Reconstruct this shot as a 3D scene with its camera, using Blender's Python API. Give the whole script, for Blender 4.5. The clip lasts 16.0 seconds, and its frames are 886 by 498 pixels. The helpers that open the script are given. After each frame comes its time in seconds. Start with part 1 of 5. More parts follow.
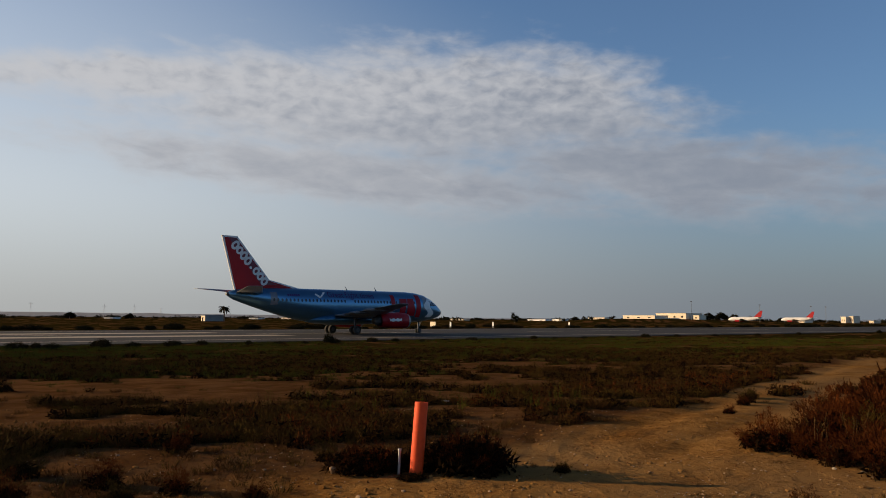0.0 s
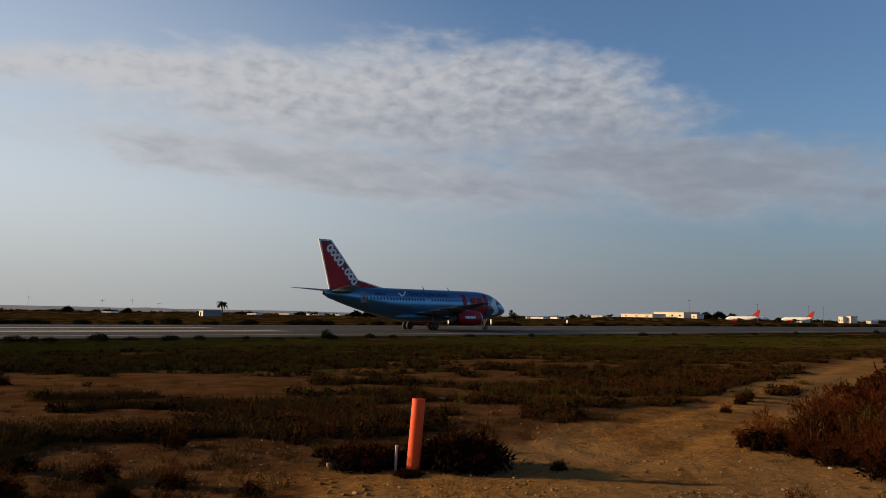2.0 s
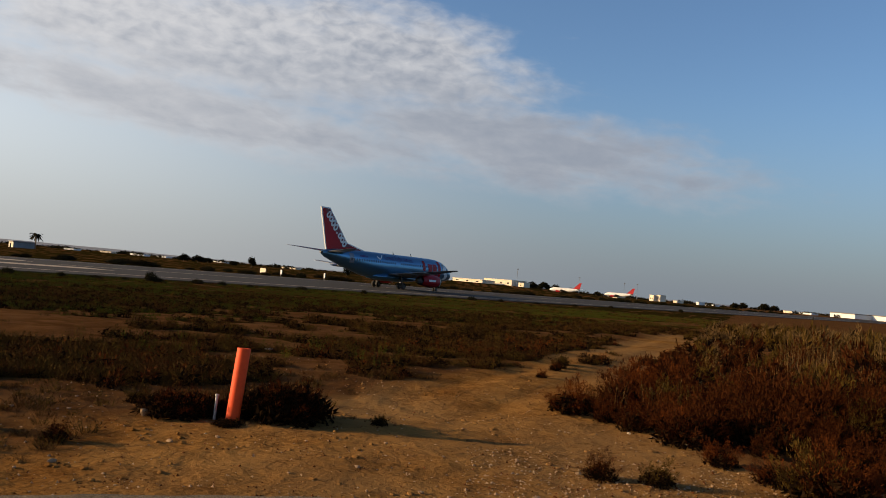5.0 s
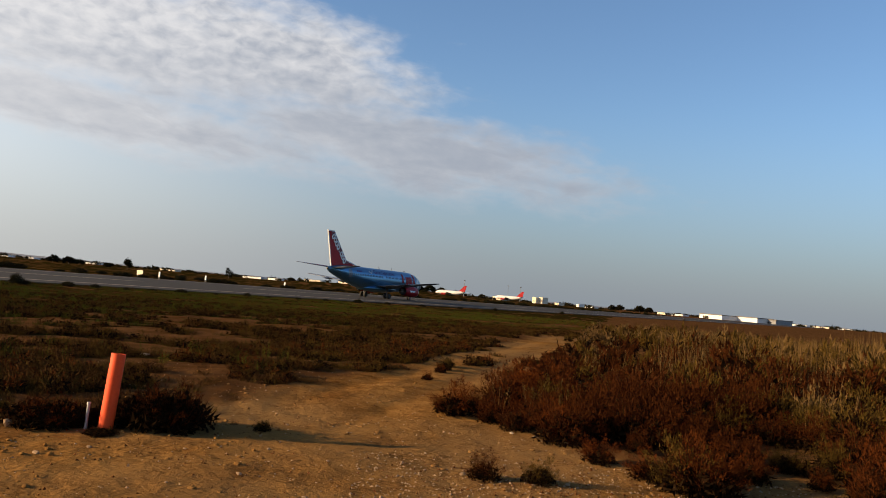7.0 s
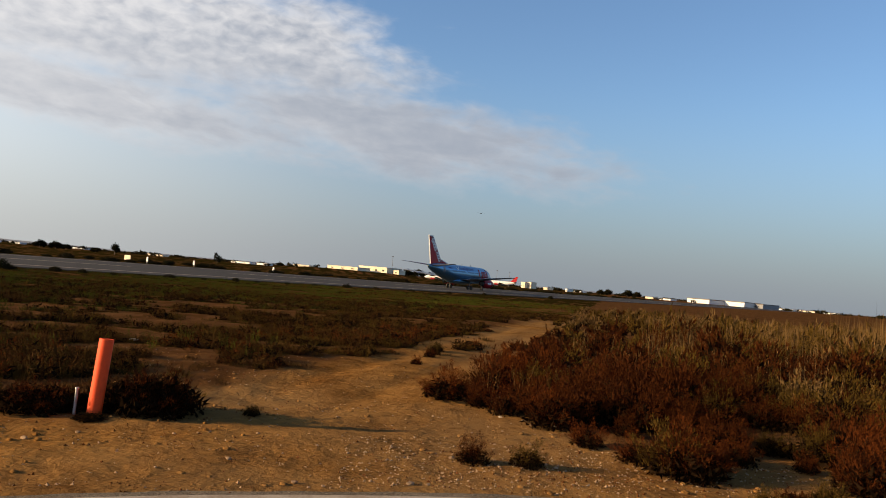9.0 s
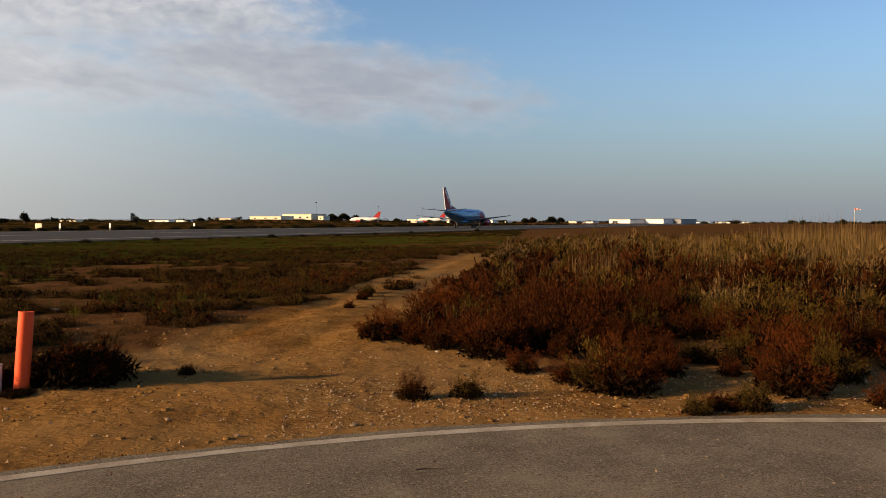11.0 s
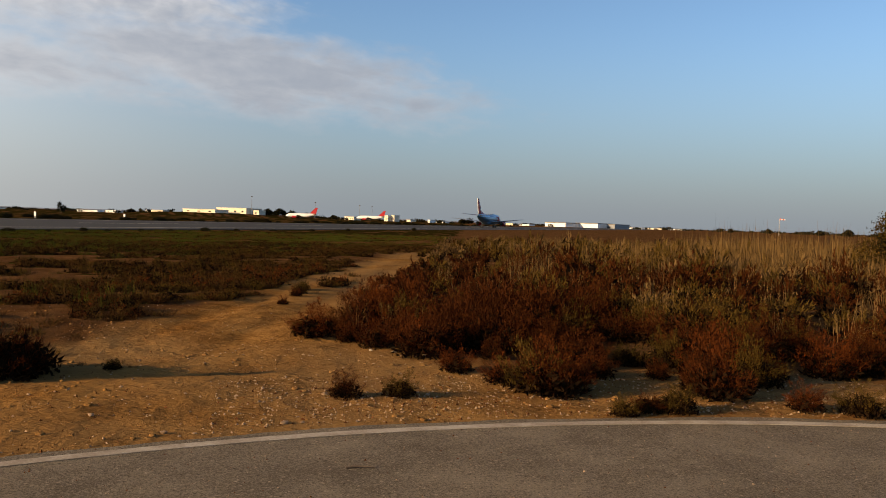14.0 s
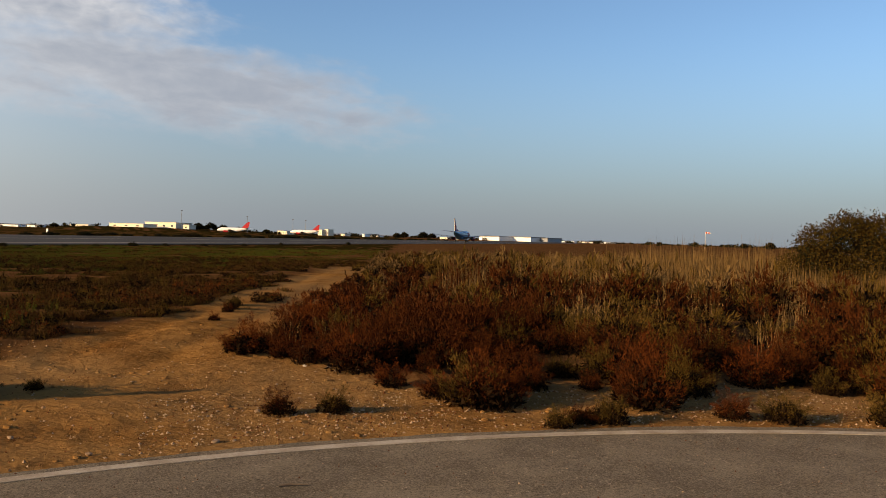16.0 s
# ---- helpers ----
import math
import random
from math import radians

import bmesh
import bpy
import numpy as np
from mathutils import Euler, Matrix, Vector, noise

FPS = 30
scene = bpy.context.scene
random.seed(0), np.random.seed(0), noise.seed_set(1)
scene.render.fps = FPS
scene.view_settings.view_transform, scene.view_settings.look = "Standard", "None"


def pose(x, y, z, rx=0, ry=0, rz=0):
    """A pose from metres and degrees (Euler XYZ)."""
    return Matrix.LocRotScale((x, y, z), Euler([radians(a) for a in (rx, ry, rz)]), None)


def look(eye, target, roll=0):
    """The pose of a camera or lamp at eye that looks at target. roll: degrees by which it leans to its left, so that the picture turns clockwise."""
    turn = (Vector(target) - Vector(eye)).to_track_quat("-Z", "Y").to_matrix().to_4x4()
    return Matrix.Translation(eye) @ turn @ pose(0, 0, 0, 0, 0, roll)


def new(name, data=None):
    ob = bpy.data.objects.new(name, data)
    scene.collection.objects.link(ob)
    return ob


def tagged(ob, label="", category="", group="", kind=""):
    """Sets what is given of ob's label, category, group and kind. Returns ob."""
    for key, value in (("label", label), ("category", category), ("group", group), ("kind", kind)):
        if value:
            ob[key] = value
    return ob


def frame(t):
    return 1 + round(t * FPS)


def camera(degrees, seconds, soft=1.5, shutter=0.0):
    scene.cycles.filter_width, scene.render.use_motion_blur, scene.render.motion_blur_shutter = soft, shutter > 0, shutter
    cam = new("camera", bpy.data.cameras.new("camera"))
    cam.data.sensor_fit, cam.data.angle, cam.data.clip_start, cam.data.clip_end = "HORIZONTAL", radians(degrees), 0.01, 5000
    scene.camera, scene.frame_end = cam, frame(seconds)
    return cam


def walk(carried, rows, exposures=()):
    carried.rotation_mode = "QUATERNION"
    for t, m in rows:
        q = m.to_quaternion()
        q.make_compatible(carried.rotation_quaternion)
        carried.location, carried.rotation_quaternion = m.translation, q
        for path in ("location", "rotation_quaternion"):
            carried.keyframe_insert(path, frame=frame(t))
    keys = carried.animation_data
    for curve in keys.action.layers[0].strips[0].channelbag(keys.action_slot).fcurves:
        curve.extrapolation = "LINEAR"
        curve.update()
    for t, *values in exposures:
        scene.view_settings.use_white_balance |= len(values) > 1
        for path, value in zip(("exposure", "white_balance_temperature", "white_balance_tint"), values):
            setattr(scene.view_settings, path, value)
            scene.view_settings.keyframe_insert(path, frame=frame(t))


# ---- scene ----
# ---- camera ----
EYE = (0.0, 0.0, 2.0)
PATH = [  # seconds, yaw, pitch, roll
    (0.0, -0.03, 4.76, -0.37),
    (0.5, 0.11, 5.22, -0.53),
    (1.0, -0.22, 5.24, -0.74),
    (1.5, -0.03, 4.67, -0.64),
    (2.0, -0.17, 4.55, -0.82),
    (2.5, -1.51, 4.13, -1.06),
    (3.0, -2.37, 3.44, -0.83),
    (3.5, -4.49, 2.41, -0.36),
    (4.0, -5.96, 1.32, -0.32),
    (4.5, -8.72, 2.00, -0.60),
    (5.0, -11.52, 2.17, -5.03),
    (5.2, -14.96, 3.90, -4.32),
    (7.3, -19.35, 2.94, -5.05),
    (7.5, -19.31, 2.93, -5.08),
    (8.0, -19.66, 2.89, -4.86),
    (8.5, -20.01, 2.92, -5.06),
    (9.0, -20.09, 2.06, -4.98),
    (9.5, -20.92, 1.11, -5.20),
    (10.0, -21.63, -1.18, -3.82),
    (10.2, -22.61, -1.75, -2.06),
    (12.3, -27.11, -1.34, -0.54),
    (12.5, -27.13, -1.47, -0.83),
    (13.0, -27.38, -1.85, -0.79),
    (13.5, -27.29, -2.16, -1.39),
    (14.0, -29.47, -1.90, -1.86),
    (14.5, -30.22, -1.48, -1.95),
    (15.0, -32.02, -1.22, -2.18),
    (15.5, -32.84, -1.22, -1.88),
    (16.0, -33.96, -0.80, -1.72),
]
cam = camera(55.9, 16.0, 0.75)
EXPOSURE = [(0.0, 0.14, 6200, 10), (4.0, 0.11, 6200, 10), (4.5, 0.08, 6250, 10), (5.0, 0.44, 6300, 10), (7.5, 0.73, 6450, 10), (9.0, 0.75, 6450, 10), (10.0, 0.7, 6500, 10), (12.5, 0.71, 6550, 10), (16.0, 0.72, 6500, 10)]
walk(cam, [(t, pose(*EYE, 90 + p, r, y)) for t, y, p, r in PATH], EXPOSURE)

# ---- light: a low sun on one side, a broken cloud bank in a hazy blue sky ----
SUN_AZ, SUN_EL = -82.0, 14.0     # degrees; azimuth clockwise from +y


def nodes_of(tree):
    nt, ln = tree.nodes, tree.links

    def put(kind, ins=(), **props):
        n = nt.new(kind)
        if "operation" in props:
            n.operation = props["operation"]
        if "data_type" in props:
            n.data_type, n.blend_type = props["data_type"], props["blend_type"]
        if "interpolation_type" in props:
            n.interpolation_type = props["interpolation_type"]
        if "sky_type" in props:
            n.sky_type, n.sun_disc = props["sky_type"], props["sun_disc"]
        for k, v in dict(ins).items():
            sock = n.inputs[k]
            if isinstance(v, bpy.types.NodeSocket):
                ln.new(v, sock)
            else:
                sock.default_value = v
        return n

    def math_(op, a, b=0.0, c=0.0, clamp=False):
        n = put("ShaderNodeMath", {0: a, 1: b, 2: c}, operation=op)
        n.use_clamp = clamp
        return n.outputs[0]

    def mixc(f, a, b, blend="MIX"):
        n = put("ShaderNodeMix", {0: f, 6: a, 7: b}, data_type="RGBA", blend_type=blend)
        return n.outputs[2]

    def step(v, lo, hi, a=0.0, b=1.0):
        n = put("ShaderNodeMapRange", {0: v, 1: lo, 2: hi, 3: a, 4: b}, interpolation_type="SMOOTHSTEP")
        return n.outputs[0]

    def noise_(vec, scale, detail=4.0, rough=0.55, dist=0.0):
        n = put("ShaderNodeTexNoise", {"Vector": vec, "Scale": scale, "Detail": detail, "Roughness": rough, "Distortion": dist})
        return n.outputs[0]
    return put, math_, mixc, step, noise_, ln


def make_world():
    w = bpy.data.worlds.new("evening_sky")
    scene.world = w
    w.use_nodes = True
    w.node_tree.nodes.clear()
    put, m, mixc, step, noise_, ln = nodes_of(w.node_tree)
    sky = put("ShaderNodeTexSky", sky_type="NISHITA", sun_disc=False)
    sky.sun_elevation, sky.sun_rotation = radians(SUN_EL), radians(SUN_AZ)
    sky.air_density, sky.dust_density, sky.ozone_density = 1.0, 1.2, 2.0
    co = put("ShaderNodeTexCoord").outputs["Generated"]
    xyz = put("ShaderNodeSeparateXYZ", {0: co}).outputs
    az = m("MULTIPLY", m("ARCTAN2", xyz[0], xyz[1]), 57.2958)
    el = m("MULTIPLY", m("ARCSINE", xyz[2]), 57.2958)

    def ellipse(a, e, ra, re, tilt):
        # 1 at the middle of an oval in the sky, 0 at its rim, negative outside
        da, de = m("SUBTRACT", az, a), m("SUBTRACT", el, e)
        c, s = math.cos(radians(tilt)), math.sin(radians(tilt))
        u = m("DIVIDE", m("ADD", m("MULTIPLY", da, c), m("MULTIPLY", de, s)), ra)
        v = m("DIVIDE", m("SUBTRACT", m("MULTIPLY", de, c), m("MULTIPLY", da, s)), re)
        return m("SUBTRACT", 1.0, m("SQRT", m("ADD", m("MULTIPLY", u, u), m("MULTIPLY", v, v))))

    flat = put("ShaderNodeCombineXYZ", {0: m("MULTIPLY", az, 0.14), 1: m("MULTIPLY", el, 0.25), 2: 0.0}).outputs[0]
    long_ = put("ShaderNodeCombineXYZ", {0: m("MULTIPLY", az, 0.11), 1: m("ADD", m("MULTIPLY", el, 0.34), m("MULTIPLY", az, 0.02)), 2: 3.0}).outputs[0]
    big = noise_(flat, 0.9, 3.0, 0.5, 0.4)
    fine = noise_(long_, 2.2, 7.0, 0.55, 0.3)
    puff = noise_(flat, 5.2, 4.0, 0.5, 0.3)
    shape = ellipse(-4.0, 14.2, 20.0, 4.2, 0.0)
    shape = m("MAXIMUM", shape, ellipse(6.5, 14.6, 11.0, 3.9, -7.0))
    shape = m("MAXIMUM", shape, ellipse(16.0, 9.6, 15.5, 2.9, -7.0))
    shape = m("MAXIMUM", shape, ellipse(-20.5, 15.3, 12.0, 1.8, 4.0))
    shape = m("MAXIMUM", shape, ellipse(-6.0, 9.7, 20.0, 2.2, -5.0))
    dens = m("ADD", shape, m("MULTIPLY", m("SUBTRACT", big, 0.5), 0.6))
    dens = m("ADD", dens, m("MULTIPLY", m("SUBTRACT", fine, 0.5), 1.15))
    dens = m("ADD", dens, m("MULTIPLY", m("SUBTRACT", puff, 0.5), 0.3))
    cover = step(dens, -0.28, 0.6)
    # a veil of haze low down, thicker and brighter towards the sun
    side = step(m("COSINE", m("MULTIPLY", m("SUBTRACT", az, SUN_AZ), 0.0174533)), -0.36, 0.66)
    haze = m("MULTIPLY", step(el, m("ADD", 14.0, m("MULTIPLY", side, 22.0)), -2.0), 0.95)
    hazec = mixc(side, (0.255, 0.315, 0.39, 1), (0.91, 0.92, 0.90, 1))
    hazec = mixc(m("MULTIPLY", step(el, 9.0, -1.0), 0.68), hazec, mixc(side, (0.265, 0.28, 0.295, 1), (0.44, 0.43, 0.40, 1)))
    blue = mixc(1.0, sky.outputs[0], (0.135, 0.15, 0.172, 1), "MULTIPLY")
    blue = mixc(m("MULTIPLY", step(el, 20.0, 60.0), 0.92), blue, (0.022, 0.048, 0.11, 1))
    clear = mixc(haze, blue, hazec)
    # cloud: lit tufts above, grey base
    low = step(el, 16.5, 10.0)
    lit = m("ADD", 0.45, m("MULTIPLY", m("SUBTRACT", puff, 0.5), m("SUBTRACT", 1.15, m("MULTIPLY", low, 0.95))))
    lit = m("ADD", lit, m("MULTIPLY", m("SUBTRACT", fine, 0.5), -0.45))
    lit = m("ADD", lit, m("MULTIPLY", low, -0.2))
    lit = m("ADD", lit, m("MULTIPLY", side, 0.42))
    lit = m("ADD", lit, m("MULTIPLY", step(dens, 0.75, 0.0), 0.16))
    cl = mixc(step(lit, 0.1, 1.0), (0.345, 0.37, 0.425, 1), (0.78, 0.755, 0.74, 1))
    col = mixc(m("MULTIPLY", cover, 0.9), clear, cl)
    bg = put("ShaderNodeBackground", {0: col, 1: SKY})
    out = put("ShaderNodeOutputWorld", {0: bg.outputs[0]})


SKY = 0.65
make_world()
sun = new("sun", bpy.data.lights.new("sun", "SUN"))
sun.data.energy, sun.data.angle, sun.data.color = 5.0, radians(0.7), (1.0, 0.68, 0.35)
sa, se = radians(SUN_AZ), radians(SUN_EL)
sun.matrix_world = look((0, 0, 0), (-math.sin(sa) * math.cos(se), -math.cos(sa) * math.cos(se), -math.sin(se)))


# ---- materials ----
def material(name, paint, rough=0.7, metal=0.0, bump=None, spec=0.5, coat=0.0):
    """paint(kit, position) gives a colour socket or a colour; bump = (scale, strength, distance)."""
    mat = bpy.data.materials.new(name)
    mat.use_nodes = True
    t = mat.node_tree
    t.nodes.clear()
    kit = nodes_of(t)
    put, m, mixc, step, noise_, ln = kit
    pos = put("ShaderNodeNewGeometry").outputs["Position"]
    obj = put("ShaderNodeTexCoord").outputs["Object"]
    c = paint(kit, pos, obj)
    b = put("ShaderNodeBsdfPrincipled", {"Roughness": rough, "Metallic": metal, "Specular IOR Level": spec, "Coat Weight": coat, "Base Color": c})
    if bump:
        n = noise_(obj, bump[0], 6.0, 0.65)
        ln.new(put("ShaderNodeBump", {"Strength": bump[1], "Distance": bump[2], "Height": n}).outputs[0], b.inputs["Normal"])
    put("ShaderNodeOutputMaterial", {0: b.outputs[0]})
    return mat


def worn(c1, c2, scale=3.0, fine=40.0):
    """A paint function: two colours mixed by a coarse and a fine noise."""
    def paint(kit, pos, obj):
        put, m, mixc, step, noise_, ln = kit
        f = m("ADD", m("MULTIPLY", noise_(obj, scale, 5.0), 0.6), m("MULTIPLY", noise_(obj, fine, 3.0), 0.4))
        return mixc(step(f, 0.32, 0.68), (*c1, 1), (*c2, 1))
    return paint


def leafy(c1, c2, c3):
    """Plants: a colour per stem and per plant."""
    def paint(kit, pos, obj):
        put, m, mixc, step, noise_, ln = kit
        isl = put("ShaderNodeNewGeometry").outputs["Random Per Island"]
        rnd = put("ShaderNodeObjectInfo").outputs["Random"]
        patch = m("ADD", m("MULTIPLY", noise_(pos, 0.9, 4.0, 0.6), 0.6), m("MULTIPLY", noise_(pos, 4.5, 2.0), 0.4))
        a = mixc(step(m("ADD", m("MULTIPLY", patch, 0.8), m("MULTIPLY", rnd, 0.35)), 0.35, 0.75), (*c1, 1), (*c2, 1))
        return mixc(m("MULTIPLY", isl, 0.4), a, (*c3, 1))
    return paint


HEAD = 47.4                      # the runway's bearing
DX, DY = math.sin(radians(HEAD)), math.cos(radians(HEAD))


def along(s, left):
    """World x, y from metres along the runway and metres to its left, from the camera's foot."""
    return DX * s - DY * left, DY * s + DX * left


ROAD_C, ROAD_R = (0.815, -6.30), 12.49


def earth(kit, pos, obj):
    put, m, mixc, step, noise_, ln = kit
    n1, n2, n3 = noise_(pos, 0.13, 4.0), noise_(pos, 1.3, 6.0, 0.6), noise_(pos, 14.0, 5.0, 0.7)
    dirt = mixc(step(m("ADD", m("MULTIPLY", n2, 0.6), m("MULTIPLY", n3, 0.4)), 0.3, 0.7), (0.122, 0.049, 0.010, 1), (0.339, 0.174, 0.049, 1))
    dirt = mixc(step(n1, 0.42, 0.62), dirt, mixc(n3, (0.303, 0.178, 0.070, 1), (0.182, 0.093, 0.029, 1)))
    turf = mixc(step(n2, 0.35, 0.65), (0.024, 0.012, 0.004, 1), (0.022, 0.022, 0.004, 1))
    bare = mixc(step(n2, 0.3, 0.7), (0.070, 0.031, 0.011, 1), mixc(n3, (0.105, 0.052, 0.020, 1), (0.14, 0.072, 0.028, 1)))
    grown = put("ShaderNodeAttribute")
    grown.attribute_name = "turf"
    field = put("ShaderNodeAttribute")
    field.attribute_name = "field"
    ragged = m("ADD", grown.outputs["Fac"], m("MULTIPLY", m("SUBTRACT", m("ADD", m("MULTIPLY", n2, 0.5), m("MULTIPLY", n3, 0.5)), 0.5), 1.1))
    # darker crumbs of dry litter in the trodden earth
    crumb = step(m("ADD", m("MULTIPLY", noise_(pos, 1.9, 6.0, 0.72), 0.62), m("MULTIPLY", noise_(pos, 19.0, 3.0, 0.7), 0.38)), 0.515, 0.60)
    base = mixc(m("MULTIPLY", crumb, 0.5), dirt, (0.075, 0.032, 0.010, 1))
    base = mixc(field.outputs["Fac"], base, bare)
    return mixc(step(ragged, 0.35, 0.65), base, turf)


def tarmac(dark, light, tint):
    def paint(kit, pos, obj):
        put, m, mixc, step, noise_, ln = kit
        f = m("ADD", m("MULTIPLY", noise_(pos, 1.7, 6.0, 0.6), 0.3), m("MULTIPLY", noise_(pos, 75.0, 3.0, 0.7), 0.7))
        c = mixc(step(f, 0.36, 0.64), (*dark, 1), (*light, 1))
        c = mixc(m("MULTIPLY", step(noise_(pos, 0.3, 6.0, 0.65, 1.0), 0.45, 0.75), 0.5), c, (*tint, 1))
        # bright chips and dark pores of the wearing course
        chip = noise_(pos, 42.0, 1.0, 0.4)
        c = mixc(m("MULTIPLY", step(chip, 0.69, 0.74), 0.6), c, (light[0] * 1.7, light[1] * 1.7, light[2] * 1.7, 1))
        return mixc(m("MULTIPLY", step(chip, 0.33, 0.27), 0.6), c, (dark[0] * 0.4, dark[1] * 0.4, dark[2] * 0.4, 1))
    return paint


MAT = dict(
    earth=material("dry_earth", earth, 0.95, bump=(9.0, 0.6, 0.07), spec=0.0),
    runway=material("runway_asphalt", tarmac((0.0306, 0.0286, 0.0252), (0.051, 0.0462, 0.0394), (0.0646, 0.0564, 0.0462)), 0.85, bump=(30.0, 0.3, 0.01), spec=0.12),
    road=material("road_asphalt", tarmac((0.082, 0.064, 0.042), (0.235, 0.188, 0.128), (0.185, 0.142, 0.09)), 0.9, bump=(120.0, 0.8, 0.008), spec=0.08),
    line=material("worn_road_paint", worn((0.4624, 0.3876, 0.2856), (0.2584, 0.1904, 0.1156), 4.0, 60.0), 0.8),
    orange=material("orange_plastic", worn((0.80, 0.085, 0.012), (0.66, 0.065, 0.010), 2.0, 25.0), 0.6, spec=0.3, bump=(40.0, 0.1, 0.003)),
    steel=material("galvanised_steel", worn((0.42, 0.42, 0.42), (0.28, 0.27, 0.26), 8.0), 0.5, 0.7),
    silver=material("silver_blue_paint", worn((0.11, 0.25, 0.395), (0.095, 0.225, 0.36), 0.5, 6.0), 0.3, 0.8, coat=0.08),
    white=material("white_paint", worn((0.78, 0.78, 0.77), (0.68, 0.67, 0.65), 0.6, 9.0), 0.4),
    red=material("red_paint", worn((0.38, 0.006, 0.012), (0.32, 0.005, 0.010), 0.7, 8.0), 0.5, spec=0.3),
    darkred=material("dark_red_paint", worn((0.16, 0.012, 0.03), (0.12, 0.01, 0.03), 0.7, 8.0), 0.4),
    purple=material("purple_lettering", worn((0.08, 0.03, 0.16), (0.06, 0.02, 0.13), 0.7, 8.0), 0.5),
    grey=material("grey_paint", worn((0.24, 0.25, 0.27), (0.18, 0.19, 0.21), 0.6, 8.0), 0.4, 0.2),
    rubber=material("tyre_rubber", worn((0.022, 0.022, 0.024), (0.035, 0.033, 0.03), 3.0), 0.8),
    glass=material("dark_window_glass", worn((0.015, 0.02, 0.03), (0.02, 0.025, 0.035), 3.0), 0.08),
    rust=material("rusty_scrub", leafy((0.094, 0.023, 0.0042), (0.040, 0.0115, 0.0026), (0.042, 0.014, 0.004)), 0.9, spec=0.03),
    olive=material("olive_scrub", leafy((0.070, 0.042, 0.008), (0.034, 0.022, 0.0045), (0.060, 0.033, 0.007)), 0.9, spec=0.03),
    straw=material("straw_stalks", leafy((0.155, 0.096, 0.036), (0.09, 0.055, 0.02), (0.075, 0.042, 0.015)), 0.9, spec=0.03),
    green=material("green_weeds", leafy((0.066, 0.080, 0.008), (0.038, 0.048, 0.0055), (0.055, 0.046, 0.008)), 0.9, spec=0.03),
    brown=material("brown_turf", leafy((0.064, 0.029, 0.0075), (0.030, 0.0145, 0.004), (0.056, 0.026, 0.0075)), 0.9, spec=0.03),
    # near-black twigs: the colour stands in for shade inside the plants
    shade_twig=material("shade_twigs", leafy((0.014, 0.008, 0.004), (0.010, 0.006, 0.003), (0.02, 0.011, 0.005)), 0.95, spec=0.0),
    litter=material("red_brown_litter", worn((0.13, 0.045, 0.015), (0.06, 0.022, 0.008), 9.0), 0.95, spec=0.0),
    alloy=material("dull_wheel_alloy", worn((0.10, 0.10, 0.10), (0.07, 0.07, 0.07), 6.0), 0.6, 0.4),
    dark=material("dark_foliage", leafy((0.015, 0.015, 0.0061), (0.019, 0.015, 0.0061), (0.0109, 0.0122, 0.0048)), 0.9, spec=0.03),
    bark=material("bark", worn((0.10, 0.07, 0.045), (0.16, 0.115, 0.075), 6.0), 0.9),
    stone=material("pale_stone", worn((0.34, 0.2312, 0.1292), (0.2312, 0.136, 0.068), 9.0), 0.9),
    cream=material("cream_render", worn((0.78, 0.68, 0.52), (0.68, 0.58, 0.44), 0.1, 2.0), 0.85),
    roof=material("roof_sheet", worn((0.1632, 0.1496, 0.136), (0.1224, 0.1156, 0.1088), 0.2, 3.0), 0.7),
    hill=material("haze_tinted_hills", worn((0.20, 0.22, 0.25), (0.17, 0.19, 0.22), 0.01, 0.1), 0.95),
)


# ---- builders ----
def mesh_from(name, verts, faces, mat, smooth=False):
    me = bpy.data.meshes.new(name)
    me.from_pydata([tuple(v) for v in verts], [], faces)
    me.materials.append(mat)
    if smooth:
        me.polygons.foreach_set("use_smooth", [True] * len(me.polygons))
    me.update()
    return me


def part(name, bm, mat, parent=None, label="", smooth=False):
    me = bpy.data.meshes.new(name)
    bmesh.ops.recalc_face_normals(bm, faces=bm.faces)
    bm.to_mesh(me)
    bm.free()
    me.materials.append(mat)
    if smooth:
        me.polygons.foreach_set("use_smooth", [True] * len(me.polygons))
    ob = new(name, me)
    if parent:
        ob.parent = parent
    return tagged(ob, label)


def box(sx, sy, sz, cx=0, cy=0, cz=0, bevel=0.0, bm=None, m=None):
    """A box of that size round the given middle, added to bm."""
    bm = bm or bmesh.new()
    r = bmesh.ops.create_cube(bm, size=1.0, matrix=(m or Matrix()) @ Matrix.Translation((cx, cy, cz)) @ Matrix.Diagonal((sx, sy, sz, 1)))
    if bevel:
        es = list({e for v in r["verts"] for e in v.link_edges})
        bmesh.ops.bevel(bm, geom=es, offset=bevel, segments=2, affect="EDGES", profile=0.5)
    return bm


def rod(p, q, r1, r2=None, seg=10, bm=None):
    bm = bm or bmesh.new()
    p, q = Vector(p), Vector(q)
    d = q - p
    mt = Matrix.Translation((p + q) / 2) @ d.to_track_quat("Z", "Y").to_matrix().to_4x4()
    bmesh.ops.create_cone(bm, cap_ends=True, segments=seg, radius1=r1, radius2=r1 if r2 is None else r2, depth=d.length, matrix=mt)
    return bm


def loft(rings, bm=None, cap=True):
    """Skin over rings of equal length."""
    bm = bm or bmesh.new()
    vs = [[bm.verts.new(p) for p in ring] for ring in rings]
    n = len(vs[0])
    for a, b in zip(vs, vs[1:]):
        for i in range(n):
            bm.faces.new((a[i], a[(i + 1) % n], b[(i + 1) % n], b[i]))
    if cap:
        bm.faces.new(vs[0])
        bm.faces.new(vs[-1][::-1])
    return bm


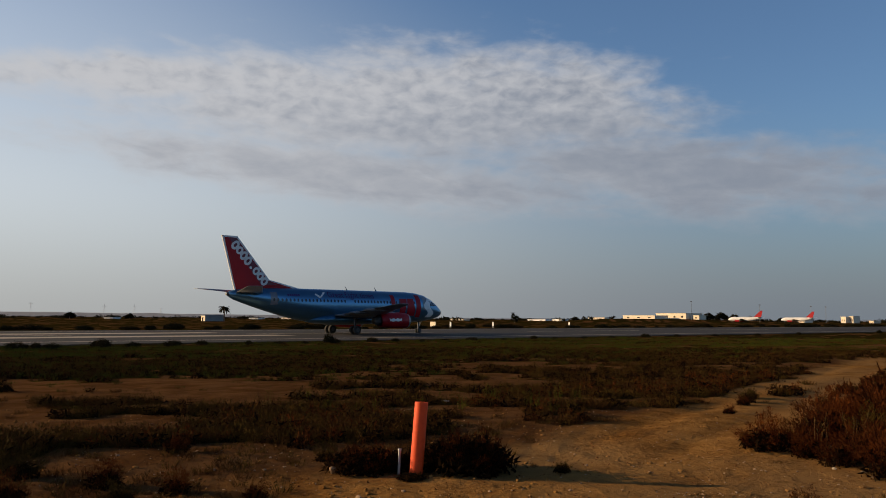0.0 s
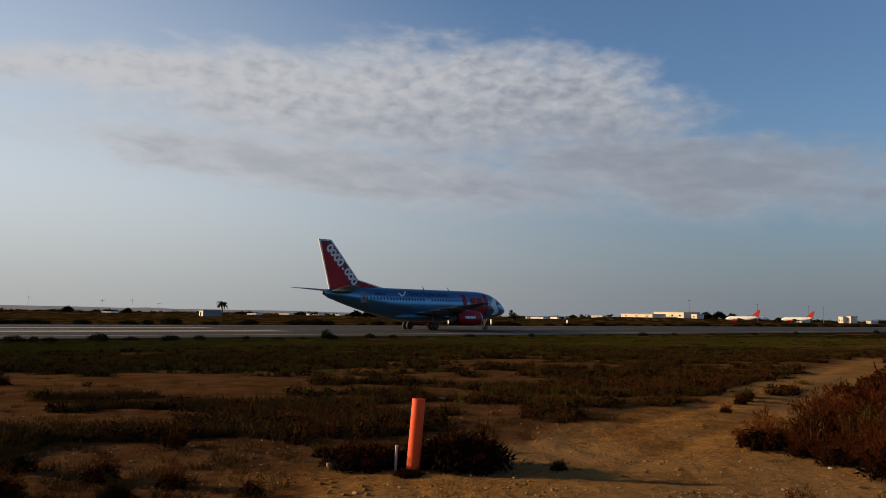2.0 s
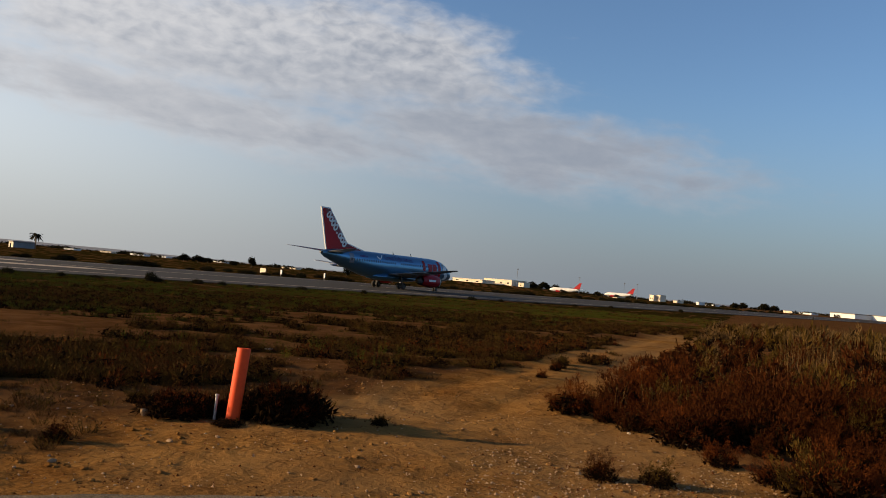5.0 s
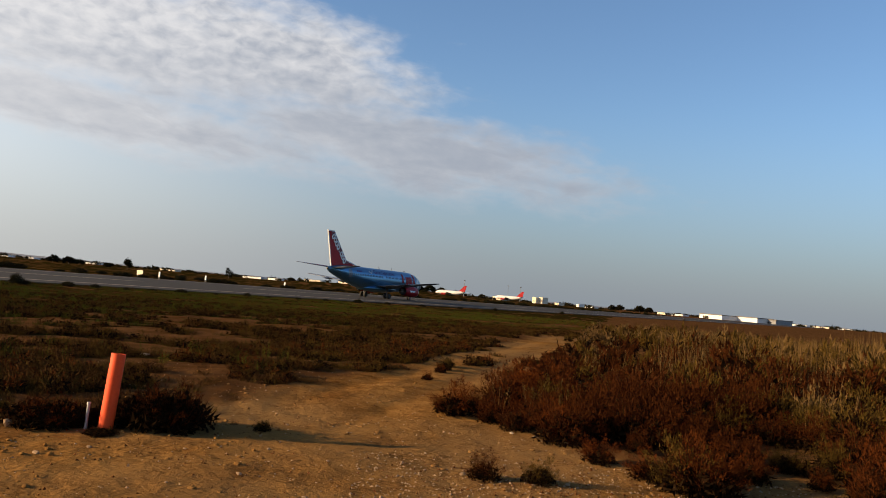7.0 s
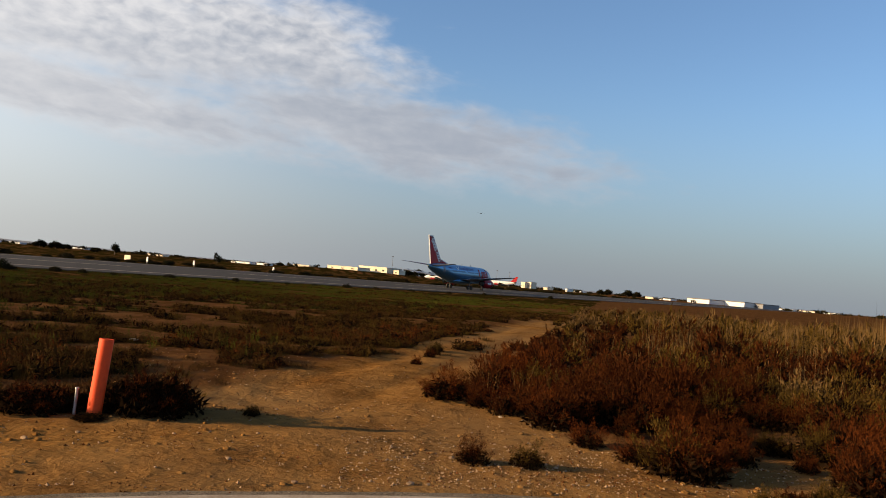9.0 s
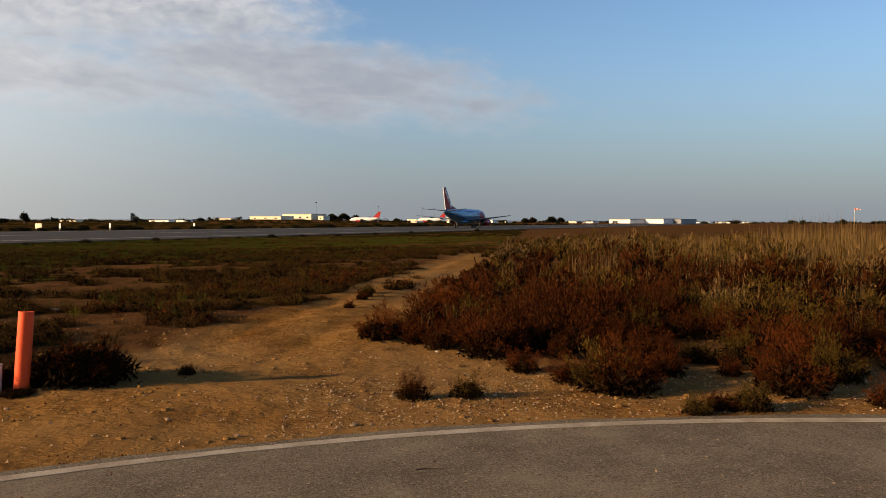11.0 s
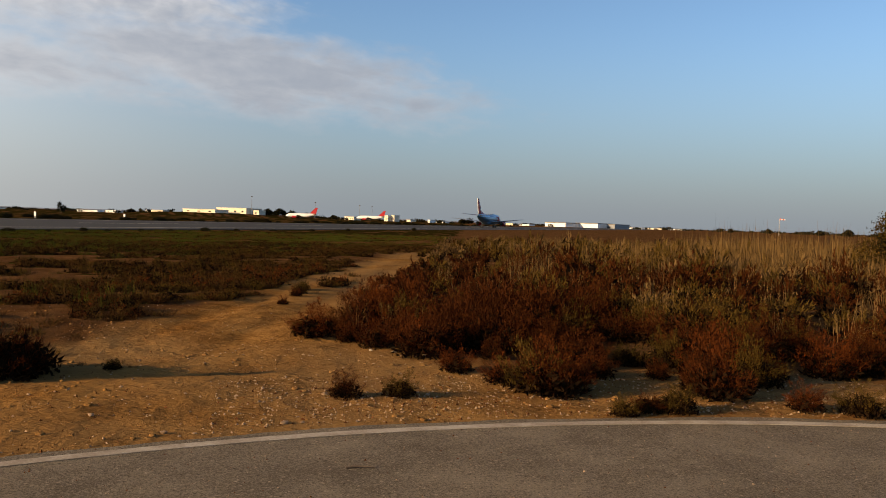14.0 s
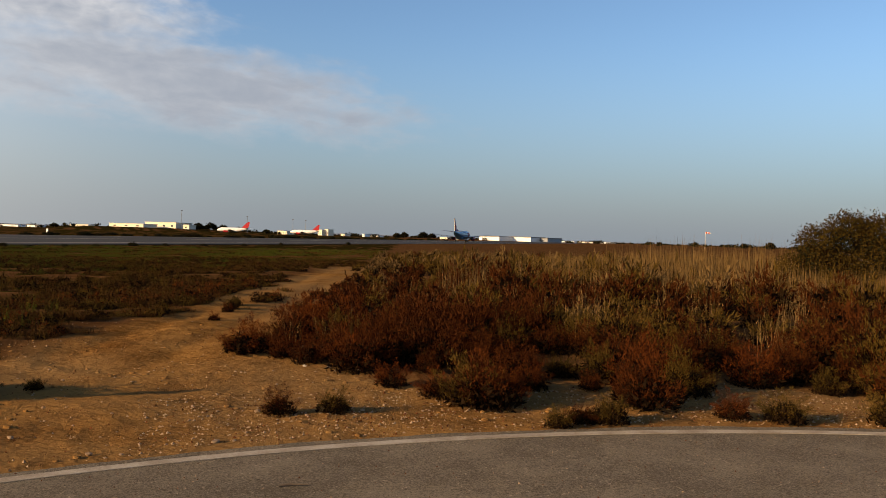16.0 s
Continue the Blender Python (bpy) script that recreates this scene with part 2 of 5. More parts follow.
def thing(name, label, category, m=None, group="", kind=""):
    ob = new(name)
    if m is not None:
        ob.matrix_basis = m
    return tagged(ob, label, category, group, kind)


def sstep(a, b, v):
    t = np.clip((v - a) / (b - a), 0, 1)
    return t * t * (3 - 2 * t)


# ---- ground ----
def scrub_depth(x, y):
    """Metres inside the scrub-covered mound; negative outside."""
    rho = np.hypot(x - ROAD_C[0], y - ROAD_C[1])
    side = np.where(y > 11.5, x - 4.52 - 0.61 * (y - 11.5), x - 4.52 + 0.12 * (y - 11.5))
    wob = 0.35 * np.sin(1.7 * x + 0.6 * y) + 0.25 * np.sin(0.9 * y - 2.3 * x)
    return np.minimum(rho - 14.05, side * 0.9) + wob


LATTICE = np.random.default_rng(5).uniform(-1, 1, (128, 128))


def lumps_at(x, y):
    """Smooth random relief between -1 and 1, about one lump a metre."""
    xi, yi = np.floor(x).astype(int), np.floor(y).astype(int)
    u, v = x - xi, y - yi
    u, v = u * u * (3 - 2 * u), v * v * (3 - 2 * v)
    a, b = LATTICE[xi % 128, yi % 128], LATTICE[(xi + 1) % 128, yi % 128]
    c, d = LATTICE[xi % 128, (yi + 1) % 128], LATTICE[(xi + 1) % 128, (yi + 1) % 128]
    return (a + (b - a) * u) * (1 - v) + (c + (d - c) * u) * v


def ground_z(x, y):
    x, y = np.asarray(x, float), np.asarray(y, float)
    left = -DY * x + DX * y
    r = np.hypot(x, y)
    z = 0.3 * (1 - sstep(12, 52, left))
    z = z + 0.42 * sstep(0.5, 7.5, scrub_depth(x, y)) * (1 - sstep(28, 55, r))
    rho = np.hypot(x - ROAD_C[0], y - ROAD_C[1])
    rough = 0.022 * lumps_at(0.8 * x + 0.3 * y, 0.8 * y - 0.3 * x) + 0.012 * lumps_at(2.3 * x - 0.9 * y, 2.3 * y + 0.9 * x)
    rough = rough + (0.009 * lumps_at(5.6 * x + 1.1 * y, 5.6 * y - 1.1 * x) + 0.006 * lumps_at(11.5 * x - 3 * y, 11.5 * y + 3 * x)) * (1 - sstep(14, 22, r))
    rough = rough + 0.05 * np.sin(0.41 * x + 0.9) * np.sin(0.53 * y) * sstep(8, 16, r)
    # wheel ruts of the dirt track
    s = DX * x + DY * y
    mid = left - (7.3 + 0.25 * (s - 12.0))
    rut = -0.03 * (np.exp(-((mid - 0.65) / 0.25) ** 2) + np.exp(-((mid + 0.65) / 0.25) ** 2)) * sstep(7, 11, s) * (1 - sstep(35, 45, s))
    # where a vehicle has turned off the track
    arc = np.hypot(x - 3.7, y - 11.7)
    rut = rut - 0.016 * (np.exp(-((arc - 2.45) / 0.13) ** 2) + np.exp(-((arc - 1.85) / 0.13) ** 2)) * (1 - sstep(1.9, 3.0, x))
    off = sstep(12.5, 13.2, rho) * (1 - sstep(52, 58, left))
    z = z + (rough + rut) * off
    z = z - 0.06 * (1 - sstep(12.35, 12.75, rho))
    z = z + 3.0 * sstep(395, 465, left) * sstep(0.14, 0.2, x / np.maximum(r, 0.1)) * (1 - sstep(0.33, 0.37, x / np.maximum(r, 0.1)))
    z = z - 0.08 * sstep(58.5, 60, left) * (1 - sstep(118, 119.5, left))
    return z


def field_at(x, y, edge=0.0):
    """How far the open field has taken over from the trodden earth, 0 to 1."""
    x, y = np.asarray(x, float), np.asarray(y, float)
    left, s = -DY * x + DX * y, DX * x + DY * y
    track = 1 - sstep(0.8, 1.5, np.abs(left - (7.3 + 0.25 * (s - 12.0))) + 0.3 * lumps_at(1.3 * x, 1.3 * y))
    track = track * sstep(5, 9, s) * (1 - sstep(36, 48, s))
    n = lumps_at(0.45 * x, 0.9 * y + 40)
    open_ = sstep(6.4, 8.2, left - edge * (1 - sstep(0.5, 2.8, x)) + 0.9 * n) * (1 - track)
    # turf between the far track and the scrub
    beside = sstep(1.0, 1.7, 7.3 + 0.25 * (s - 12.0) - left) * sstep(15, 19, s)
    return np.maximum(np.maximum(open_, beside), sstep(0.3, 1.2, scrub_depth(x, y)))


def turf_at(x, y):
    """How thickly plants cover the field, 0 to 1: streaky, with bare bands between."""
    x, y = np.asarray(x, float), np.asarray(y, float)
    left = -DY * x + DX * y
    n = 0.45 * lumps_at(0.13 * x + 9, 0.36 * y) + 0.6 * lumps_at(0.42 * x, 0.95 * y + 20) + 0.5 * lumps_at(1.1 * x, 1.9 * y)
    n = n - 0.02 + 0.42 * sstep(17, 30, left)
    n = n - 0.9 * np.exp(-((x + 6.8) / 3.4) ** 2 - ((y - 20.0) / 1.9) ** 2)     # reddish bare patch
    n = n - 0.8 * np.exp(-((x + 3.2) / 2.6) ** 2 - ((y - 10.6) / 0.8) ** 2)     # bare band before the bushes
    s = DX * x + DY * y
    mid = left - (7.3 + 0.25 * (s - 12.0))                                      # grass between the wheel tracks
    ridge_ = np.exp(-(mid / 0.3) ** 2) * sstep(13.5, 15.5, s) * (1 - sstep(21, 24, s)) * sstep(-0.3, 0.1, lumps_at(0.7 * x, 0.7 * y + 5))
    grown = field_at(x, y, 2.2) * (1 - sstep(0.1, 0.4, scrub_depth(x, y)))     # the post stands before bare, trodden ground
    return np.maximum(grown * sstep(-0.2, 0.16, n), ridge_) * (1 - 0.3 * sstep(117, 122, left))


def make_ground():
    radii = np.concatenate([[0.0], np.geomspace(0.6, 3.0, 14), np.geomspace(3.1, 40, 190), np.geomspace(41, 400, 110), np.geomspace(420, 4600, 36)])
    az = np.concatenate([np.radians(np.linspace(-48, 80, 440)), np.radians(np.linspace(80, 312, 90))[1:-1]])
    n, k = len(radii), len(az)
    X, Y = np.outer(radii, np.sin(az)), np.outer(radii, np.cos(az))
    Z = ground_z(X, Y)
    verts = np.stack([X, Y, Z], -1).reshape(-1, 3)
    i, j = np.meshgrid(np.arange(n - 1), np.arange(k), indexing="ij")
    jn = (j + 1) % k
    faces = np.stack([i * k + j, i * k + jn, (i + 1) * k + jn, (i + 1) * k + j], -1).reshape(-1, 4)
    me = mesh_from("ground", verts, faces[:, ::-1].tolist(), MAT["earth"], True)
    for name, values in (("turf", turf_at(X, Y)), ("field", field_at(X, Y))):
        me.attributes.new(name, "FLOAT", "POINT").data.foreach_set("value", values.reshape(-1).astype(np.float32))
    return tagged(new("ground", me), "dry stony earth with sparse turf reaching the horizon", "ground", kind="structure")


def strip(name, s0, s1, l0, l1, z, mat, label, kind="structure", cat="runway", steps=1, thick=0.12, parent=None):
    bm = bmesh.new()
    for i in range(steps):
        a, b = s0 + (s1 - s0) * i / steps, s0 + (s1 - s0) * (i + 1) / steps
        q = [along(a, l0), along(b, l0), along(b, l1), along(a, l1)]
        lo = [bm.verts.new((*p, z - thick)) for p in q]
        hi = [bm.verts.new((*p, z)) for p in q]
        bm.faces.new(hi)
        for u in range(4):
            bm.faces.new((lo[u], lo[(u + 1) % 4], hi[(u + 1) % 4], hi[u]))
    ob = part(name, bm, mat, parent)
    return tagged(ob, label, cat if not parent else "", kind=kind if not parent else "")


def ring_band(name, r0, r1, a0, a1, z, mat, ragged=0.0, thick=0.05):
    """A flat band round the bend's middle, between two radii; angles clockwise from +y."""
    n = 260
    rnd = random.Random(4)
    verts, faces = [], []
    wob = 0.0
    for i in range(n + 1):
        a = radians(a0 + (a1 - a0) * i / n)
        wob = wob * 0.7 + rnd.uniform(-1, 1) * ragged
        for r, zz in ((r0, z - thick), (r0, z), (r1 + wob, z), (r1 + wob, z - thick)):
            verts.append((ROAD_C[0] + r * math.sin(a), ROAD_C[1] + r * math.cos(a), zz))
        if i:
            b = 4 * i
            faces += [(b - 4 + u, b - 4 + (u + 1) % 4, b + (u + 1) % 4, b + u) for u in range(3)]
    return new(name, mesh_from(name, verts, faces, mat))


make_ground()
runway = strip("runway", -500, 2600, 60, 118, 0.05, MAT["runway"], "long grey asphalt runway with worn white markings", cat="runway", steps=1, thick=0.14)
strip("side_stripe", -500, 2600, 66.0, 66.6, 0.058, MAT["line"], "", parent=runway, thick=0.006)
strip("side_stripe", -500, 2600, 111, 111.6, 0.058, MAT["line"], "", parent=runway, thick=0.006)
for i in range(24):
    strip("centre_stripe", -200 + 50 * i, -170 + 50 * i, 88.2, 88.8, 0.058, MAT["line"], "", parent=runway, thick=0.006)
for l0 in (78.0, 94.0):
    strip("aiming_bar", 5, 50, l0, l0 + 5, 0.058, MAT["line"], "", parent=runway, thick=0.006)
road = tagged(ring_band("road", 4.0, 12.68, -75, 110, 0.3, MAT["road"], 0.02), "worn grey-brown asphalt road in a bend", "road", kind="structure")
edge = ring_band("edge_line", 12.42, 12.54, -75, 110, 0.305, MAT["line"], 0.004, 0.004)
edge.parent = road
tagged(edge, "worn white painted edge line")


# ---- airliner ----
STATIONS = [(16.45, 2.72, 0.06, 0.06), (16.25, 2.74, 0.34, 0.36), (15.7, 2.82, 0.72, 0.76), (14.9, 2.98, 1.10, 1.12), (14.0, 3.16, 1.44, 1.38),
            (12.8, 3.32, 1.76, 1.62), (11.2, 3.40, 1.95, 1.80), (9.6, 3.42, 2.0, 1.88), (4.0, 3.42, 2.0, 1.88), (-4.0, 3.42, 2.0, 1.88),
            (-6.5, 3.52, 1.90, 1.80), (-9.0, 3.78, 1.62, 1.58), (-11.5, 4.08, 1.26, 1.24), (-13.5, 4.32, 0.92, 0.90), (-15.0, 4.46, 0.58, 0.56), (-15.73, 4.52, 0.28, 0.26)]


def hull(x):
    xs = [s[0] for s in STATIONS][::-1]
    return tuple(float(np.interp(x, xs, [s[k] for s in STATIONS][::-1])) for k in (1, 2, 3))


def skin_y(x, z):
    c, h, w = hull(x)
    u = min(0.98, abs(z - c) / h)
    return w * math.sqrt(1 - u * u)


def wing_loft(sections, seg=14):
    """sections: (leading x, trailing x, y, z, thickness)."""
    rings = []
    for xl, xt, y, z, th in sections:
        ring = []
        for i in range(seg):
            a = 2 * math.pi * i / seg
            u = 0.5 - 0.5 * math.cos(a)
            ring.append((xl + (xt - xl) * u, y, z + th * math.sin(a) * (1.15 - 0.75 * u)))
        rings.append(ring)
    return loft(rings)


def skin_patch(bm, pts, side=-1, lift=0.022):
    """A flat outline of (x, z) points laid on the hull's side."""
    lo, hi = min(p[1] for p in pts), max(p[1] for p in pts)
    if len(pts) == 4 and hi - lo > 0.3:
        (x0, z0), (x1, z1), (x2, z2), (x3, z3) = pts
        n = int((hi - lo) / 0.16) + 1
        row = None
        for i in range(n + 1):
            u = i / n
            q = [(x0 + (x3 - x0) * u, z0 + (z3 - z0) * u), (x1 + (x2 - x1) * u, z1 + (z2 - z1) * u)]
            new_row = [bm.verts.new((x, side * (skin_y(x, z) + lift), z)) for x, z in q]
            if row:
                bm.faces.new((row[0], row[1], new_row[1], new_row[0]))
            row = new_row
        return bm
    f = [bm.verts.new((x, side * (skin_y(x, z) + lift), z)) for x, z in pts]
    bm.faces.new(f)
    return bm


def skin_strip(rows_, side, lift=0.024):
    """A band on the hull's side from rows of (rear x, front x, z)."""
    bm, last = bmesh.new(), None
    for xa, xb, z in rows_:
        xs = [xa + (xb - xa) * k / 4 for k in range(5)]
        vs = [bm.verts.new((x, side * (skin_y(x, z) + lift), z)) for x in xs]
        if last:
            for k in range(4):
                bm.faces.new((last[k], last[k + 1], vs[k + 1], vs[k]))
        last = vs
    return bm


def oval(cx, cz, rx, rz, n=12, tilt=0.0):
    c, s = math.cos(tilt), math.sin(tilt)
    out = []
    for i in range(n):
        a = 2 * math.pi * i / n
        u, v = rx * math.cos(a), rz * math.sin(a)
        out.append((cx + u * c - v * s, cz + u * s + v * c))
    return out


def slogan(parent, words, x, z, size, mat):
    cu = bpy.data.curves.new("lettering", "FONT")
    cu.body, cu.size = words, size
    tmp = bpy.data.objects.new("lettering", cu)
    scene.collection.objects.link(tmp)
    bpy.context.view_layer.update()
    me = bpy.data.meshes.new_from_object(tmp.evaluated_get(bpy.context.evaluated_depsgraph_get()))
    bpy.data.objects.remove(tmp)
    for v in me.vertices:
        px, pz = x + v.co.x, z + v.co.y
        v.co = (px, -(skin_y(px, pz) + 0.05), pz)
    me.materials.clear()
    me.materials.append(mat)
    ob = new("lettering", me)
    ob.parent = parent
    return tagged(ob, "dark purple lettering")


def build_airliner():
    jet = thing("airliner", "silver-blue twin-engine airliner with red tail taxiing on the runway", "airliner")
    rings = []
    for x, c, h, w in STATIONS:
        rings.append([(x, w * math.sin(2 * math.pi * i / 36), c + h * math.cos(2 * math.pi * i / 36)) for i in range(36)])
    fus = part("fuselage", loft(rings), MAT["silver"], jet, "silver-blue painted fuselage", True)
    # belly fairing
    rings = [[(x, w * math.sin(2 * math.pi * i / 20), 1.75 + h * math.cos(2 * math.pi * i / 20)) for i in range(20)]
             for x, w, h in ((6.6, 0.3, 0.15), (5.0, 1.5, 0.5), (2.0, 2.05, 0.68), (-2.0, 2.05, 0.68), (-4.6, 1.3, 0.45), (-6.0, 0.3, 0.15))]
    part("belly_fairing", loft(rings), MAT["silver"], jet, smooth=True)
    for sd in (1, -1):
        part("wing", wing_loft([(6.3, -2.3, sd * 0.8, 2.15, 0.42), (5.0, -2.3, sd * 1.9, 2.25, 0.40), (3.1, -2.2, sd * 5.2, 2.6, 0.28), (-1.1, -2.9, sd * 14.0, 3.5, 0.10), (-1.6, -2.9, sd * 14.4, 3.54, 0.05)]), MAT["grey"], jet, "grey metal wing", True)
        part("tailplane", wing_loft([(-11.6, -15.0, sd * 0.5, 4.75, 0.17), (-15.0, -16.8, sd * 6.2, 5.25, 0.07), (-15.5, -16.8, sd * 6.35, 5.26, 0.04)]), MAT["grey"], jet, "thin grey tailplane", True)
        for k in range(3):
            yy = sd * (3.2 + 3.1 * k)
            zz = 2.2 + 0.1 * abs(yy)
            part("flap_fairing", loft([[(x, yy + r * math.sin(2 * math.pi * i / 8), zz - 0.22 + r * 1.3 * math.cos(2 * math.pi * i / 8)) for i in range(8)]
                                       for x, r in ((0.4 - 0.3 * k, 0.03), (-0.6 - 0.3 * k, 0.16), (-2.3 - 0.3 * k, 0.13), (-3.4 - 0.25 * k, 0.02))]), MAT["grey"], jet, smooth=True)
        # engine: lipped nacelle, flattened below, on a pylon
        prof = [(7.55, 0.80), (7.7, 0.90), (7.5, 1.0), (6.4, 1.08), (4.6, 1.0), (3.4, 0.78)]
        rg = [[(x, sd * 4.83 + r * math.sin(2 * math.pi * i / 24), 1.62 + r * (0.86 if math.cos(2 * math.pi * i / 24) < 0 else 0.98) * math.cos(2 * math.pi * i / 24)) for i in range(24)] for x, r in prof]
        eng = part("engine", loft(rg, cap=False), MAT["red"], jet, "glossy red engine nacelle", True)
        eng.location.x = -1.5
        lip = [[(x, sd * 4.83 + r * math.sin(2 * math.pi * i / 24), 1.62 + r * 0.95 * math.cos(2 * math.pi * i / 24)) for i in range(24)] for x, r in ((7.45, 0.78), (7.72, 0.86), (7.74, 0.93), (7.45, 1.015))]
        part("intake_lip", loft(lip, cap=False), MAT["steel"], eng, "bare metal intake ring", True)
        part("fan", rod((6.9, sd * 4.83, 1.62), (7.0, sd * 4.83, 1.62), 0.8, 0.8, 24), MAT["rubber"], eng)
        part("exhaust_nozzle", rod((3.6, sd * 4.83, 1.62), (2.6, sd * 4.83, 1.62), 0.62, 0.40, 20), MAT["alloy"], eng, smooth=True)
        bm = bmesh.new()
        last = None
        for i in range(9):
            x = 6.2 - 0.24 * i
            zz = [1.58 + 0.05 * math.sin(1.9 * i), 1.72, 1.9 + 0.07 * math.cos(2.3 * i)]
            vs = [bm.verts.new((x, sd * (4.83 + 1.05 * math.sqrt(1 - ((z - 1.62) / 1.05) ** 2) + 0.035), z)) for z in zz]
            if last:
                for k in range(2):
                    bm.faces.new((last[k], last[k + 1], vs[k + 1], vs[k]))
            last = vs
        part("emblem_bar", bm, MAT["white"], eng, "plain white marks")
        pylon = part("pylon", loft([[(6.2, sd * 4.83 - 0.14, 2.45), (6.2, sd * 4.83 + 0.14, 2.45), (2.0, sd * 4.83 + 0.14, 2.3), (2.0, sd * 4.83 - 0.14, 2.3)],
                            [(5.0, sd * 4.83 - 0.1, 2.85), (5.0, sd * 4.83 + 0.1, 2.85), (1.2, sd * 4.83 + 0.1, 2.75), (1.2, sd * 4.83 - 0.1, 2.75)]]), MAT["grey"], jet)
        pylon.location.x = -1.3
    # fin with a white rim (part paint, part painted-in sunlit edge), dark leading band and dorsal fillet
    outline = [(-15.0, 5.0), (-16.75, 11.1), (-14.85, 11.1), (-10.6, 6.3), (-6.4, 5.38), (-8.5, 4.9)]

    def slab(pts, half, bm=None):
        bm = bm or bmesh.new()
        a = [bm.verts.new((x, -half, z)) for x, z in pts]
        b = [bm.verts.new((x, half, z)) for x, z in pts]
        bm.faces.new(a)
        bm.faces.new(b[::-1])
        n = len(pts)
        for i in range(n):
            bm.faces.new((a[i], b[i], b[(i + 1) % n], a[(i + 1) % n]))
        return bm
    part("fin", slab(outline, 0.10), MAT["white"], jet, "tail fin edged white, part paint, part painted sunlit rim")
    part("fin_panel", slab([(-14.85, 5.05), (-16.45, 10.9), (-14.97, 10.9), (-10.75, 6.2), (-7.2, 5.36), (-8.7, 4.95)], 0.14), MAT["red"], jet, "red fin with a dark upper band")
    part("fin_band", slab([(-15.95, 10.86), (-15.0, 10.86), (-10.8, 6.15), (-9.5, 5.75), (-11.6, 5.6)], 0.155), MAT["darkred"], jet, "dark red band up the fin")
    for sd in (-1, 1):
        n = 8
        for k in range(n):
            bm = bmesh.new()
            u = (k + 0.5) / n
            x, z = -15.35 + u * 4.35, 10.35 - u * 4.55
            if k == 4:
                bm.faces.new([bm.verts.new((px, sd * 0.166, pz)) for px, pz in oval(x - 0.18, z - 0.2, 0.17, 0.17, 10)])
            else:
                first, count, tall = ((0, 14, 0.60), (0, 14, 0.50), (0, 14, 0.58), (0, 14, 0.58), (0, 0, 0), (0, 14, 0.50), (0, 14, 0.50), (0, 14, 0.54))[k]
                ring, hole = oval(x, z, 0.44, tall, 14, -0.8), oval(x, z, 0.16, tall * 0.45, 14, -0.8)
                o = [bm.verts.new((px, sd * 0.166, pz)) for px, pz in ring]
                h = [bm.verts.new((px, sd * 0.166, pz)) for px, pz in hole]
                for i in range(first, first + count):
                    bm.faces.new((o[i % 14], o[(i + 1) % 14], h[(i + 1) % 14], h[i % 14]))
                bmesh.ops.delete(bm, geom=[v for v in bm.verts if not v.link_faces], context="VERTS")
            part("fin_mark", bm, MAT["white"], jet, "plain white rounded mark")
    part("tail_cone", rod((-15.6, 0, 4.52), (-16.0, 0, 4.55), 0.26, 0.16, 14), MAT["alloy"], jet)
    # cabin windows, doors and painted marks
    for sd in (-1, 1):
        for k in range(42):
            x = 10.2 - 0.508 * k
            if -0.6 < x < 0.3:
                continue
            part("cabin_window", skin_patch(bmesh.new(), oval(x, 3.98, 0.13, 0.19, 10), sd), MAT["glass"], fus)
        for x0, hh in ((12.3, 1.75), (-10.6, 1.6)):
            d = part("cabin_door", skin_patch(bmesh.new(), [(x0 - 0.42, 3.05 if x0 > 0 else 3.4), (x0 + 0.42, 3.05 if x0 > 0 else 3.4), (x0 + 0.42, 4.75 if x0 > 0 else 4.85), (x0 - 0.42, 4.75 if x0 > 0 else 4.85)], sd, 0.01), MAT["grey"], fus, "pale outlined cabin door")
        for k in range(3):
            part("cockpit_window", skin_patch(bmesh.new(), [(14.75 - 0.55 * k, 3.62), (14.3 - 0.55 * k, 3.62), (14.15 - 0.55 * k, 4.12 + 0.1 * k), (14.6 - 0.55 * k, 3.98 + 0.1 * k)], sd, 0.02), MAT["glass"], fus)
        # large red and white painted shapes on the forward hull
        for x0, x1, z0, z1, tip in ((6.3, 6.95, 3.3, 4.9, 0.0), (7.6, 8.75, 2.5, 4.45, 0.15), (9.05, 10.2, 2.3, 4.5, -0.12), (10.55, 11.35, 2.1, 5.0, 0.0)):
            rows_ = [(x0 + tip * math.sin(3 * u), x1 - tip * math.cos(3 * u), z0 + (z1 - z0) * u) for u in [i / 14 for i in range(15)]]
            part("painted_mark", skin_strip(rows_, sd), MAT["red"], fus, "large plain red shape")
        rows_ = [(12.35 + 0.45 * math.sin(i * 0.42), 13.55 + 0.4 * math.sin(i * 0.42), 2.1 + 0.135 * i) for i in range(19)]
        part("painted_mark", skin_strip(rows_, sd), MAT["white"], fus, "large plain white curl")
        bm = bmesh.new()
        skin_patch(bm, [(-5.2, 4.75), (-4.7, 4.30), (-4.45, 4.45), (-4.95, 4.85)], sd, 0.04)
        skin_patch(bm, [(-4.7, 4.30), (-4.4, 4.36), (-3.55, 5.02), (-3.85, 5.02)], sd, 0.045)
        part("tick_mark", bm, MAT["white"], fus, "white tick mark")
        bm = bmesh.new()
        for k in range(6):
            skin_patch(bm, [(-8.9 + 0.28 * k, 4.45), (-8.68 + 0.28 * k, 4.45), (-8.68 + 0.28 * k, 4.7), (-8.9 + 0.28 * k, 4.7)], sd)
        part("marking_bar", bm, MAT["purple"], fus)
    slogan(fus, "Great flight times", -3.4, 4.42, 1.0, MAT["purple"])
    part("antenna", rod((5.2, 0, 5.35), (4.9, 0, 5.85), 0.09, 0.03, 6), MAT["grey"], jet)
